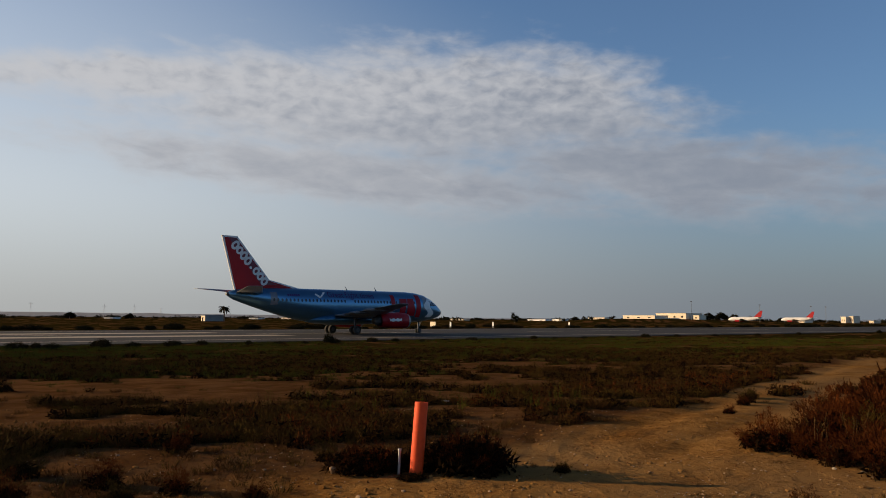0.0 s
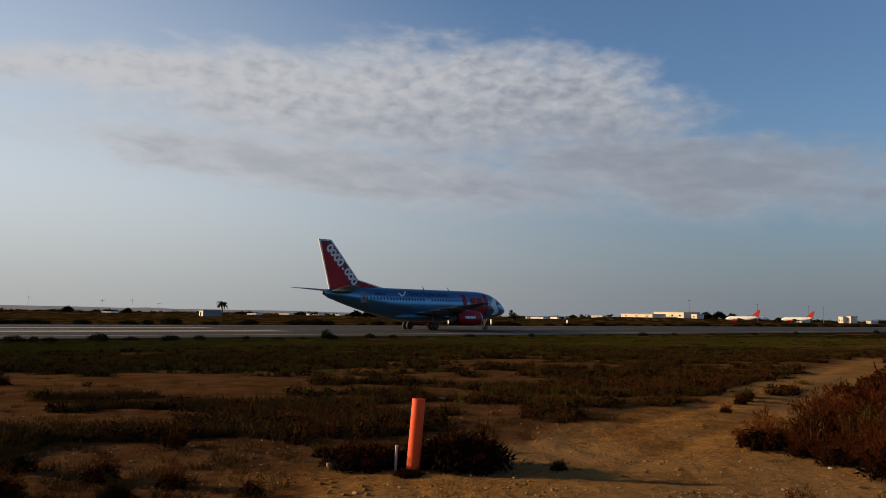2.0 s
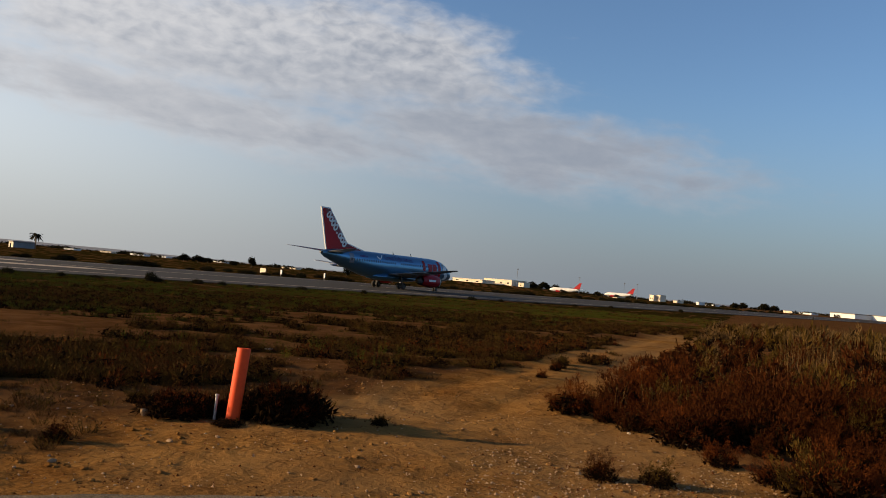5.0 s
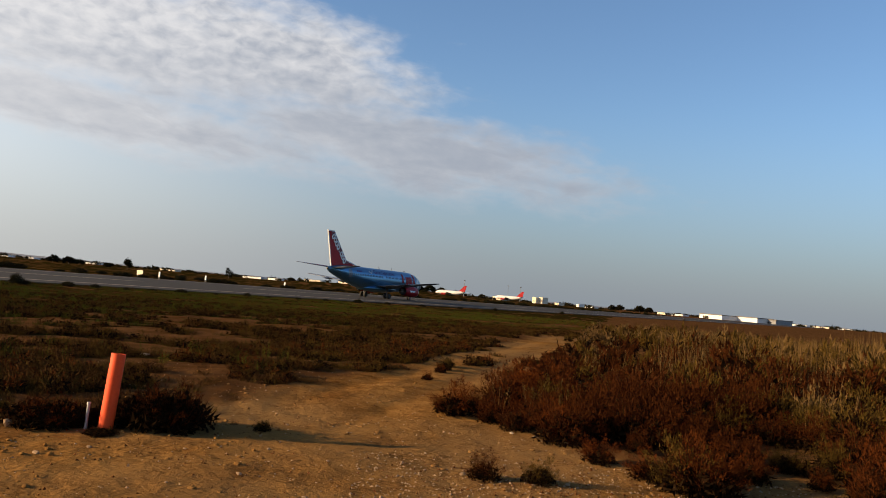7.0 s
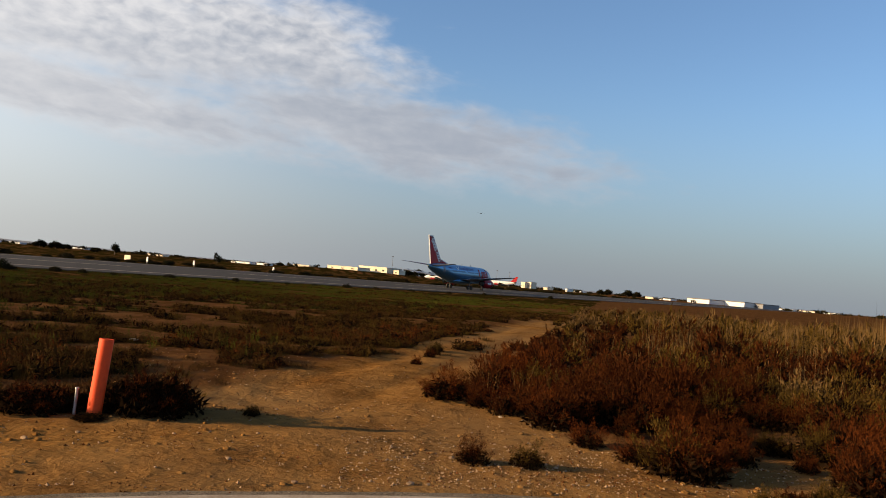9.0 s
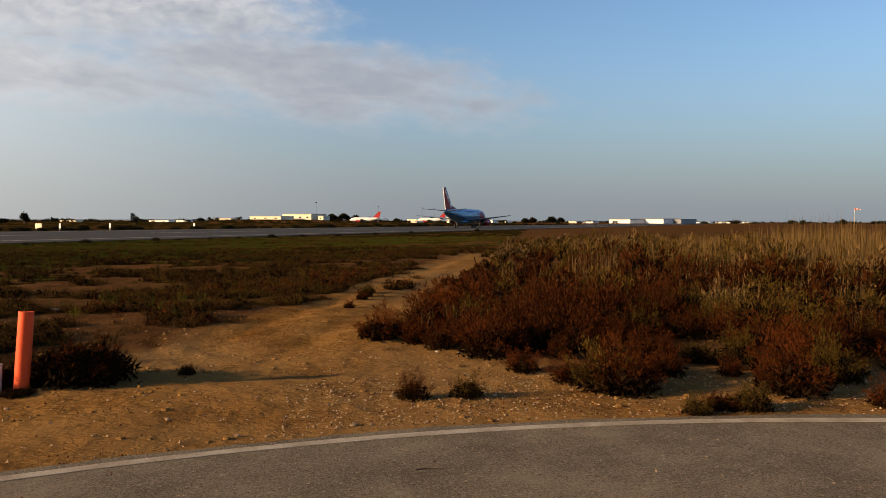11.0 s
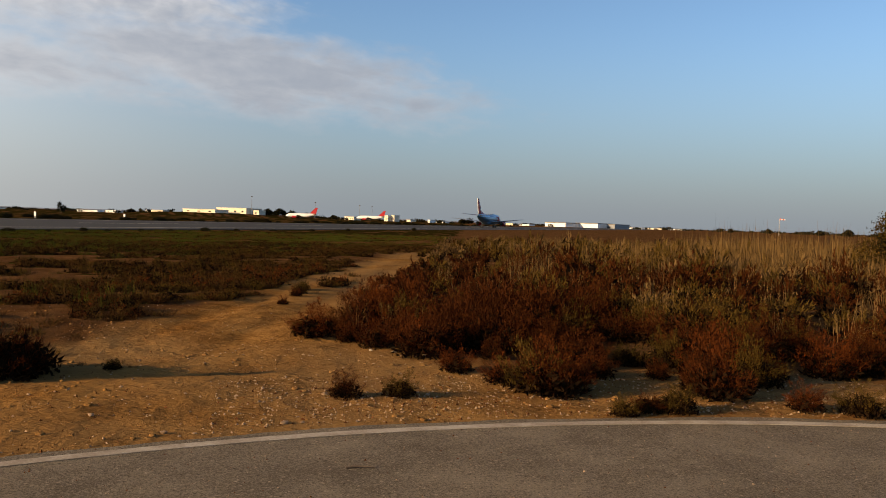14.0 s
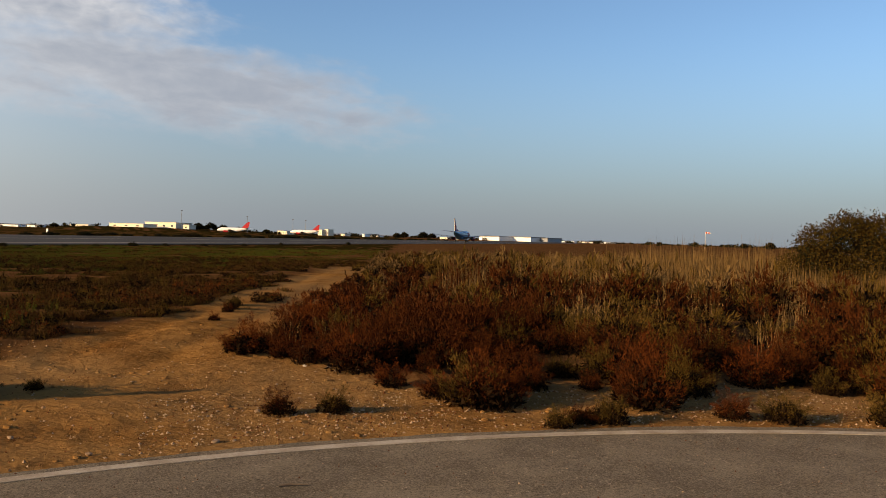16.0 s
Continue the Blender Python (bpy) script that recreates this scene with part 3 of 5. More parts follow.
    part("antenna", rod((0.6, 0, 5.35), (0.3, 0, 5.85), 0.09, 0.03, 6), MAT["grey"], jet)
    # undercarriage
    axles = []
    for nm, x, y, r, wd, gap, top in (("main_gear", 0, -2.6, 0.52, 0.36, 0.43, 2.0), ("main_gear", 0, 2.6, 0.52, 0.36, 0.43, 2.0), ("nose_gear", 12.45, 0, 0.34, 0.2, 0.2, 1.9)):
        leg = part(nm, rod((x, y, r), (x, y * 0.95, top), 0.11, 0.14, 10), MAT["alloy"], jet)
        part("drag_strut", rod((x, y, r + 0.25), (x + 0.7, y * 0.8, top), 0.05, 0.05, 6), MAT["grey"], leg)
        ax = part("axle", rod((0, -gap - wd / 2, 0), (0, gap + wd / 2, 0), 0.07, 0.07, 8), MAT["steel"], jet)
        ax.matrix_basis = pose(x, y, r)
        axles.append((ax, x, y, r))
        for sd in (-1, 1):
            bm = loft([[(rr * math.cos(2 * math.pi * i / 24), sd * gap + yy, rr * math.sin(2 * math.pi * i / 24)) for i in range(24)]
                       for yy, rr in ((-wd / 2, r * 0.55), (-wd / 2, r * 0.88), (-wd / 3, r), (wd / 3, r), (wd / 2, r * 0.88), (wd / 2, r * 0.55))])
            part("tyre", bm, MAT["rubber"], ax, smooth=True)
            part("rim", rod((0, sd * gap - wd * 0.52, 0), (0, sd * gap + wd * 0.52, 0), r * 0.5, r * 0.5, 16), MAT["alloy"], ax)
    return jet, axles


RUN_LEFT = 85.1


def run_s(t):
    """Metres along the runway at t seconds."""
    return float(np.interp(t, RUN_T, RUN_S))


JET_S = [(0.0, 61.3), (2.0, 74.7), (4.0, 91.6), (7.5, 141.5), (10.0, 198.1), (13.0, 287.0), (15.0, 356.7), (16.0, 394.0)]
_c = np.polyfit([a for a, b in JET_S], [b for a, b in JET_S], 4)
RUN_T = np.linspace(0, 16, 481)
RUN_S = np.polyval(_c, RUN_T)
jet, axles = build_airliner()


# ---- plants ----
def at_az(az, r):
    return r * math.sin(radians(az)), r * math.cos(radians(az))


def gz(x, y):
    return float(ground_z(x, y))


def twigs(rng, n, rad, high, lean, leaflets, w, leaf, dome=0.0):
    """Verts (n, 3, 3) of the triangles of one twiggy plant at the origin: stems that fan out, each with small leaflets."""
    a = rng.uniform(0, 2 * np.pi, n)
    r0 = rad * 0.55 * np.sqrt(rng.uniform(0, 1, n))
    base = np.stack([r0 * np.cos(a), r0 * np.sin(a), np.full(n, -0.03)], 1)
    a2 = a + rng.normal(0, 0.7, n)
    out = lean * rng.uniform(0.1, 1.0, n) * high
    h = high * rng.uniform(0.45, 1.0, n)
    if dome:
        th = dome * np.sqrt(rng.uniform(0, 1, n))
        out, h = h * np.sin(th), h * np.cos(th) + 0.03
    tip = base + np.stack([out * np.cos(a2), out * np.sin(a2), h], 1)
    side = np.stack([-np.sin(a2), np.cos(a2), np.zeros(n)], 1)
    turn = rng.uniform(0, np.pi, n)[:, None]
    side = side * np.cos(turn) + np.stack([np.cos(a2), np.sin(a2), np.zeros(n)], 1) * np.sin(turn)
    tris = [np.stack([base - side * w, base + side * w, tip], 1)]
    for k in range(leaflets):
        u = rng.uniform(0.25, 1.0, n)[:, None]
        p = base + (tip - base) * u + rng.normal(0, 0.012, (n, 3))
        d = rng.normal(0, 1, (n, 3))
        d[:, 2] = np.abs(d[:, 2]) + 0.4
        d /= np.linalg.norm(d, axis=1)[:, None]
        sd = np.cross(d, rng.normal(0, 1, (n, 3)))
        sd /= np.linalg.norm(sd, axis=1)[:, None] + 1e-6
        ln = leaf * rng.uniform(0.5, 1.2, n)[:, None]
        tris.append(np.stack([p - sd * ln * 0.13, p + sd * ln * 0.13, p + d * ln], 1))
    return np.concatenate(tris)


def tri_mesh(name, tris, mat):
    n = len(tris)
    me = bpy.data.meshes.new(name)
    me.vertices.add(3 * n)
    me.vertices.foreach_set("co", tris.reshape(-1).astype(np.float32))
    me.loops.add(3 * n)
    me.loops.foreach_set("vertex_index", np.arange(3 * n, dtype=np.int32))
    me.polygons.add(n)
    me.polygons.foreach_set("loop_start", np.arange(0, 3 * n, 3, dtype=np.int32))
    me.polygons.foreach_set("loop_total", np.full(n, 3, dtype=np.int32))
    me.materials.append(mat)
    me.update(calc_edges=True)
    return me


def scatter(models, places, rng):
    """Triangles of the models set down at rows of x, y, z, size."""
    out = []
    for x, y, z, k in places:
        t = models[rng.integers(len(models))]
        a = rng.uniform(0, 2 * np.pi)
        c, s = math.cos(a) * k, math.sin(a) * k
        q = np.empty_like(t)
        q[..., 0] = t[..., 0] * c - t[..., 1] * s + x
        q[..., 1] = t[..., 0] * s + t[..., 1] * c + y
        q[..., 2] = t[..., 2] * k + z
        out.append(q)
    return np.concatenate(out)


def plumed(g, plumes, per, high, fan, leaf, thick):
    """Foliage of one shrub at the origin: feathery plumes that fan out of its foot."""
    a = np.repeat(g.uniform(0, 2 * np.pi, plumes), per)
    th = np.repeat(fan * np.sqrt(g.uniform(0.02, 1, plumes)), per)
    length = np.repeat(high * g.uniform(0.5, 1.0, plumes), per) * (1 - 0.18 * th)
    n = plumes * per
    axis = np.stack([np.sin(th) * np.cos(a), np.sin(th) * np.sin(a), np.cos(th)], 1)
    u = 0.22 + 0.78 * g.uniform(0, 1, n) ** 0.8
    # plumes droop a little outwards and are spindles, widest a third below the tip
    spread = thick * high * np.sin(np.pi * np.clip(0.12 + 0.86 * u, 0, 1)) ** 0.8
    p = axis * (u * length)[:, None] + g.normal(0, 1, (n, 3)) * (spread * 0.55)[:, None]
    p[:, 2] = np.maximum(p[:, 2] - 0.1 * high * (u * np.sin(th)) ** 2, 0.01)
    d = axis + np.array([0, 0, 0.35]) + g.normal(0, 0.45, (n, 3))
    d /= np.linalg.norm(d, axis=1)[:, None]
    sd = np.cross(d, g.normal(0, 1, (n, 3)))
    sd /= np.linalg.norm(sd, axis=1)[:, None] + 1e-6
    ln = leaf * g.uniform(0.7, 2.0, n)[:, None]
    return np.stack([p - sd * ln * 0.12, p + sd * ln * 0.12, p + d * ln], 1)


def shade_core(g, n, rad, high, leaf):
    """Inner twigs of a shrub, a low tangled heap; near-black to stand in for the shade inside."""
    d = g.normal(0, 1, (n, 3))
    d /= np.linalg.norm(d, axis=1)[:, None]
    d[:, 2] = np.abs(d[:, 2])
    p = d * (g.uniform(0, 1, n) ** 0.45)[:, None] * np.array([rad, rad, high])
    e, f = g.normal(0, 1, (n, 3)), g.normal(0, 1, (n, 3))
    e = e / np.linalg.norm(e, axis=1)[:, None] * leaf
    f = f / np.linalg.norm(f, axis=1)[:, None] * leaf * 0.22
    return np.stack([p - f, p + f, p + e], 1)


rng = np.random.default_rng(11)
SHRUB = [plumed(rng, 40, 88, 0.80, 1.1, 0.030, 0.15) for _ in range(8)]
SHRUB_MID = [t[np.arange(len(t)) % 4 > 0] for t in [plumed(rng, 26, 44, 0.80, 1.05, 0.056, 0.15) for _ in range(6)]]
SHRUB_FAR = [plumed(rng, 15, 18, 0.80, 1.0, 0.10, 0.14) for _ in range(5)]
CORE = [shade_core(rng, 520, 0.40, 0.34, 0.11) for _ in range(4)]
CORE_MID = [shade_core(rng, 200, 0.44, 0.36, 0.18) for _ in range(4)]
CORE_FAR = [shade_core(rng, 60, 0.46, 0.38, 0.28) for _ in range(4)]
CLUMP = [t[np.arange(len(t)) % 3 > 0] for t in [plumed(rng, 13, 18, 0.36, 1.3, 0.037, 0.17) for _ in range(6)]]
CLUMP_CORE = [shade_core(rng, 50, 0.26, 0.15, 0.12) for _ in range(4)]
TUFT = [twigs(rng, 44, 0.24, 0.20, 0.8, 1, 0.005, 0.05) for _ in range(6)]
TUFT_FAR = [twigs(rng, 30, 0.34, 0.19, 0.8, 0, 0.010, 0.05) for _ in range(6)]
REEDS = [twigs(rng, 11, 0.35, 1.0, 0.10, 0, 0.009, 0.16) for _ in range(5)]
STALKS = [twigs(rng, 12, 0.28, 0.95, 0.22, 1, 0.008, 0.11) for _ in range(5)]

# scrub on the mound: the front rank plant by plant, the rest as one cover
kinds = [("rust", "rust-red dry twiggy shrub at the edge of the mound"), ("olive", "olive-brown dry twiggy shrub at the edge of the mound")]
shrub_mesh = {k: [tri_mesh("foliage", t, MAT[k]) for t in SHRUB] for k, _ in kinds}
core_mesh = [tri_mesh("dead_wood", t, MAT["shade_twig"]) for t in CORE]


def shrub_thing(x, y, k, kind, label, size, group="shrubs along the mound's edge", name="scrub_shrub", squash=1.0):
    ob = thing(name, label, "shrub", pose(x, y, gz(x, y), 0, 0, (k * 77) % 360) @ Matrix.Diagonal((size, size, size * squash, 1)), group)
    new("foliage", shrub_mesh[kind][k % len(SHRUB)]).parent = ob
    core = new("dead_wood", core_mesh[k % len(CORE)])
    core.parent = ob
    tagged(core, "near-black inner twigs added as the plant's inner shade")
    return ob


front, mid, back = [], [], []
tries = 0
cells = {}
while tries < 60000:
    tries += 1
    r, az = 6.0 + 64.0 * rng.uniform() ** 1.6, rng.uniform(8, 88)
    x, y = at_az(az, r)
    d = float(scrub_depth(x, y))
    if d < 0.1:
        continue
    gap = (0.46 if d < 2.6 else 0.56) if r < 14 else (0.72 if r < 24 else 0.95)
    cx, cy = int(x / 0.5), int(y / 0.5)
    if any((x - u) ** 2 + (y - v) ** 2 < gap * gap for i in range(-2, 3) for j in range(-2, 3) for u, v in cells.get((cx + i, cy + j), ())):
        continue
    cells.setdefault((cx, cy), []).append((x, y))
    lump = 0.48 + 0.75 * noise.noise((x * 0.8, y * 0.8, 2.0)) + 0.35 * noise.noise((x * 0.45, y * 0.45, 7.0))
    if d > 0.7 and rng.uniform() < 0.85 - 2.2 * lump:
        continue
    size = (0.36 + 1.0 * max(0.0, lump)) * rng.uniform(0.65, 1.4) * (0.75 + 0.25 * min(1.0, d / 1.0)) * (1.0 if r < 13 else 0.6 + 0.4 * min(1.0, d / 3.5))
    row = (x, y, gz(x, y), size)
    tan = sstep(40, 54, az + 0.7 * (r - 12)) * 0.5 + 0.3 * sstep(20, 32, r)
    if d < 1.0 and r < 17 and len(front) < 290:
        front.append((x, y, size, "olive" if rng.uniform() < 0.13 else "rust"))
    elif r < 24:
        mid.append((row, tan, r))
    else:
        back.append((row, tan, r))
# tall shrubs at the mound's near corner
front += [(5.35, 11.9, 1.05, "rust"), (5.75, 12.6, 1.15, "rust"), (5.95, 11.5, 1.1, "olive"), (6.4, 12.2, 1.2, "rust"), (6.3, 13.4, 1.1, "rust"), (6.2, 10.7, 0.95, "rust"), (6.9, 11.2, 1.15, "rust"), (6.8, 14.3, 1.05, "rust"), (7.3, 10.1, 1.0, "rust"), (8.0, 9.6, 1.05, "rust")]
for i, (x, y, size, kind) in enumerate(front):
    shrub_thing(x, y, i, kind, dict(kinds)[kind], size)


def cover(name, label, category, mat, groups):
    tris = np.concatenate([scatter(mod, pl, rng) for mod, pl in groups if len(pl)])
    return tagged(new(name, tri_mesh(name, tris, MAT[mat])), label, category, kind="stuff")


pick = {"rust": [[], [], []], "olive": [[], [], []], "straw": [[], [], []]}
for row, tan, r in mid + back:
    u = rng.uniform()
    tan = tan * (0.25 if r < 13 else 1.0)
    k = "straw" if u < tan * 0.4 else ("olive" if u < tan * 0.4 + 0.14 + 0.6 * tan else "rust")
    pick[k][0 if r < 13 else (1 if r < 24 else 2)].append(row)
for k, nm, lb in (("rust", "rusty_scrub", "dense rust-red dry scrub covering the low mound"), ("olive", "olive_scrub", "olive-brown twiggy scrub among the rusty scrub"), ("straw", "dry_grass", "pale straw-coloured dry grass on the mound")):
    cover(nm, lb, "scrub", k, ((SHRUB, pick[k][0]), (SHRUB_MID, pick[k][1]), (SHRUB_FAR, pick[k][2])))

# near-black fill that puts shade into the gaps of the scrub
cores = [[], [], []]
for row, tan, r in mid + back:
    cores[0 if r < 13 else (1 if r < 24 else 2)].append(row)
cover("dead_scrub_wood", "near-black twigs added as shade inside the scrub", "twigs", "shade_twig", ((CORE, cores[0]), (CORE_MID, cores[1]), (CORE_FAR, cores[2])))

# tall pale stalks along the back and right of the mound
rows = []
for i in range(3200):
    az, r = rng.uniform(34, 75), rng.uniform(19, 54)
    x, y = at_az(az, r)
    if scrub_depth(x, y) < 0.5:
        continue
    k = (0.85 + 0.55 * sstep(40, 50, az) * sstep(22, 36, r)) * rng.uniform(0.7, 1.15)
    if r > 30 and 45.5 < az < 58 and rng.uniform() < 0.45:
        k *= rng.uniform(1.0, 1.4)
    rows.append((x, y, gz(x, y), k))
cover("tall_stalks", "tall pale dry stalks standing behind the scrub", "dry grass", "straw", ((REEDS, rows),))
# bleached bare twigs at the mound's near corner
rows = [(x, y, gz(x, y), k) for x, y, k in ((5.15, 11.6, 0.7), (5.5, 11.2, 0.85), (5.9, 11.0, 0.8), (6.4, 10.2, 0.6), (7.4, 9.4, 0.6), (9.3, 8.7, 0.6), (4.9, 11.9, 0.5))]
for i in range(380):
    az, r = rng.uniform(22, 66), rng.uniform(12, 26)
    x, y = at_az(az, r)
    if scrub_depth(x, y) > 0.8 and rng.uniform() < 0.15 + 0.85 * float(sstep(34, 46, az + 0.9 * (r - 12))):
        rows.append((x, y, gz(x, y), rng.uniform(0.4, 0.8)))
cover("bare_twigs", "bleached bare twigs sticking out of the scrub", "twigs", "straw", ((STALKS, rows),))

# turf tufts over the field
near_t, far_t, green_t = [], [], []
def strewn(n, r0, r1, power, az0, az1):
    """n random places by distance and bearing, with the turf, field and ground at each."""
    r, az = r0 + (r1 - r0) * rng.uniform(size=n) ** power, np.radians(rng.uniform(az0, az1, n))
    x, y = r * np.sin(az), r * np.cos(az)
    return zip(x.tolist(), y.tolist(), r.tolist(), (-DY * x + DX * y).tolist(), np.hypot(x - ROAD_C[0], y - ROAD_C[1]).tolist(),
               scrub_depth(x, y).tolist(), turf_at(x, y).tolist(), field_at(x, y).tolist(), ground_z(x, y).tolist())


for x, y, r, left, rho, deep, grown, fld, z in strewn(64000, 5.5, 100.0, 1.5, -40, 72):
    if left > 58.5 or rho < 12.9 or deep > -0.25 or rng.uniform() > (0.16 if r < 15 else 0.03) * fld + 0.84 * grown:
        continue
    k = rng.uniform(0.5, 1.25) * (0.65 + 0.5 * grown)
    row = (x, y, z, k)
    lush = noise.noise((x * 0.1, y * 0.3, 0.3))
    if left > 19 and rng.uniform() < 0.45 + 0.9 * lush + 0.25 * float(sstep(24, 40, left)):
        green_t.append(row)
    elif r < 22:
        near_t.append(row)
    else:
        far_t.append(row)
cover("field_tufts", "low dry brown tufts over the field", "turf", "olive", ((TUFT, near_t[::2]), (TUFT_FAR, far_t[::2])))
cover("dry_tufts", "low reddish-brown dry tufts over the field", "turf", "brown", ((TUFT, near_t[1::2]), (TUFT_FAR, far_t[1::2])))
cover("green_turf", "patches of short green weeds in the field", "turf", "green", ((TUFT_FAR, green_t),))
# low bushy clumps in bands between the bare earth and the turf
clump_rows, clump_at = [[], [], []], {}
for x, y, r, left, rho, deep, grown, fld, z in strewn(30000, 8.0, 54.0, 1.2, -36, 42):
    if left > 40 or deep > -0.3 or rho < 13.2 or rng.uniform() > grown - 0.25 - 0.4 * min(1.0, max(0.0, (left - 20) / 14)):
        continue
    cell = (int(x / 0.42), int(y / 0.42))
    if cell in clump_at:
        continue
    clump_at[cell] = True
    clump_rows[rng.integers(3) if left < 13 else rng.integers(2)].append((x, y, z, rng.uniform(0.4, 1.1)))
cover("brown_clumps", "low brown dry clumps at the edge of the turf", "turf", "brown", ((CLUMP, clump_rows[0]),))
cover("olive_clumps", "low olive dry clumps at the edge of the turf", "turf", "olive", ((CLUMP, clump_rows[1]),))
cover("rusty_clumps", "low rust-brown dry clumps at the edge of the turf", "turf", "rust", ((CLUMP, clump_rows[2]),))
# near-black twigs added as the shade within the clumps
cover("dead_clump_wood", "near-black twigs added as shade inside the low clumps", "twigs", "shade_twig", ((CLUMP_CORE, sum(clump_rows, [])),))
# tall thin weeds by the marker post
rows = [(x, y, gz(x, y), 0.45) for x, y in [(rng.uniform(-4, 3), rng.uniform(14.5, 18)) for _ in range(26)]]
cover("tall_weeds", "thin green weeds standing above the turf", "weeds", "green", ((STALKS, rows),))

# ---- the marker post and what stands round it ----
PX, PY = -0.28, 9.25


def build_post():
    z = gz(PX, PY)
    ob = thing("marker_post", "leaning orange plastic marker post with an open top", "marker post", pose(PX, PY, z, -1.0, 4.6, 20))
    prof = [(-0.08, 0.076), (0.0, 0.075), (0.35, 0.0735), (0.79, 0.0725), (0.80, 0.071), (0.80, 0.064), (0.45, 0.063)]
    part("tube", loft([[(r * math.cos(2 * math.pi * i / 32), r * math.sin(2 * math.pi * i / 32), h) for i in range(32)] for h, r in prof]), MAT["orange"], ob, smooth=True)
    # near-black ring that makes the tube darker at its foot
    part("dark_collar", loft([[(r * math.cos(2 * math.pi * i / 24), r * math.sin(2 * math.pi * i / 24), h) for i in range(24)] for h, r in ((-0.05, 0.10), (0.025, 0.095), (0.03, 0.078))]), MAT["rubber"], ob, "dark ring round the post's foot", True)
    return ob


build_post()
sx, sy = -0.47, 9.32
st = thing("metal_stake", "short grey metal stake stuck in the ground", "stake", pose(sx, sy, gz(sx, sy), 0, 2, 0))
part("shaft", rod((0, 0, -0.1), (0, 0, 0.27), 0.018, 0.016, 10), MAT["steel"], st)
part("cap", rod((0, 0, 0.262), (0, 0, 0.277), 0.022, 0.020, 10), MAT["steel"], st)

bush_mesh = [tri_mesh("foliage", plumed(np.random.default_rng(40 + i), 120, 80, 0.66, 1.2, 0.028, 0.14) + np.random.default_rng(50 + i).uniform(-1, 1, (120, 1, 1, 3)).repeat(80, 1).reshape(-1, 1, 3) * np.array([0.32, 0.32, 0.0]), MAT["rust" if i % 2 else "brown"]) for i in range(2)]
# the same near-black filling darkens the inside of the post's bushes
bush_core = tri_mesh("dead_wood", shade_core(np.random.default_rng(47), 1500, 0.66, 0.42, 0.12), MAT["shade_twig"])


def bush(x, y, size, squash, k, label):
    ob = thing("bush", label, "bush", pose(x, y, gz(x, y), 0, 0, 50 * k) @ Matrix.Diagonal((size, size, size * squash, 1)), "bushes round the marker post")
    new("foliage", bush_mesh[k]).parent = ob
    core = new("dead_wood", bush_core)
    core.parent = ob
    tagged(core, "near-black inner twigs added as the plant's inner shade")
    return ob


bush(0.28, 9.55, 0.85, 1.1, 1, "dense dark brown dry bush beside the orange post")
bush(-0.02, 9.75, 0.7, 0.95, 0, "dark brown dry bush behind the orange post")
bush(-0.88, 9.55, 0.68, 0.9, 1, "low brown dry bush beside the orange post")
bush(-0.60, 9.62, 0.5, 1.0, 0, "low olive-brown bush behind the metal stake")
bush(-0.30, 9.08, 0.28, 0.5, 0, "small dark tuft at the post's foot")
for i, (x, y, k, kind) in enumerate([(5.18, 5.72, 0.34, "olive"), (5.72, 5.60, 0.5, "olive"), (5.5, 5.75, 0.35, "rust"), (3.15, 7.35, 0.42, "rust"), (3.6, 7.12, 0.42, "olive"), (5.15, 6.75, 0.95, "rust"), (6.6, 5.95, 0.95, "rust"),
                                     (7.35, 4.85, 0.55, "olive"), (6.95, 5.15, 0.45, "rust"), (8.2, 4.25, 0.6, "olive"), (1.35, 9.5, 0.25, "olive"), (-2.6, 8.3, 0.4, "rust"), (-2.9, 7.7, 0.45, "olive"), (-1.75, 8.0, 0.32, "rust"), (-3.4, 8.6, 0.5, "rust"),
                                     (-4.4, 8.9, 0.5, "olive"), (-3.9, 7.6, 0.5, "rust"), (-1.4, 10.2, 0.35, "olive"), (-3.3, 10.6, 0.4, "rust"), (6.4, 17.7, 0.45, "olive"), (6.1, 17.1, 0.35, "rust"), (6.75, 18.4, 0.4, "olive"), (5.3, 15.6, 0.3, "rust")]):
    shrub_thing(x, y, i + 3, kind, "small low dry plant on the bare earth" if k < 0.8 else "rust-red dry shrub standing out from the scrub", k, "small plants on the bare earth", "dry_plant", 1.0 if k < 0.8 else 0.95)


# ---- stones ----
def stone_mesh(seed):
    r = random.Random(seed)
    bm = bmesh.new()
    bmesh.ops.create_icosphere(bm, subdivisions=1, radius=1.0)
    for v in bm.verts:
        v.co *= r.uniform(0.65, 1.15)
        v.co.z *= 0.55
    me = bpy.data.meshes.new("stone")
    bm.to_mesh(me)
    bm.free()
    me.materials.append(MAT["stone"])
    return me


stones = [stone_mesh(i) for i in range(6)]
rnd = random.Random(8)
for i in range(150):
    for _ in range(50):
        az, r = rnd.uniform(-22, 62), rnd.uniform(5.6, 12.5)
        x, y = at_az(az, r)
        rho = math.hypot(x - ROAD_C[0], y - ROAD_C[1])
        if 12.75 < rho < 17.5 and scrub_depth(x, y) < 0.3:
            break
    k = rnd.uniform(0.01, 0.022) if i > 25 else rnd.uniform(0.022, 0.042)
    ob = new("stone", stones[i % 6])
    ob.matrix_basis = pose(x, y, gz(x, y) + k * 0.25, 0, 0, rnd.uniform(0, 360)) @ Matrix.Diagonal((k, k * rnd.uniform(0.6, 1.0), k, 1))
    tagged(ob, "pale tan stone lying on the bare earth", "stone", "stones on the earth")
ob = new("stone", stones[2])
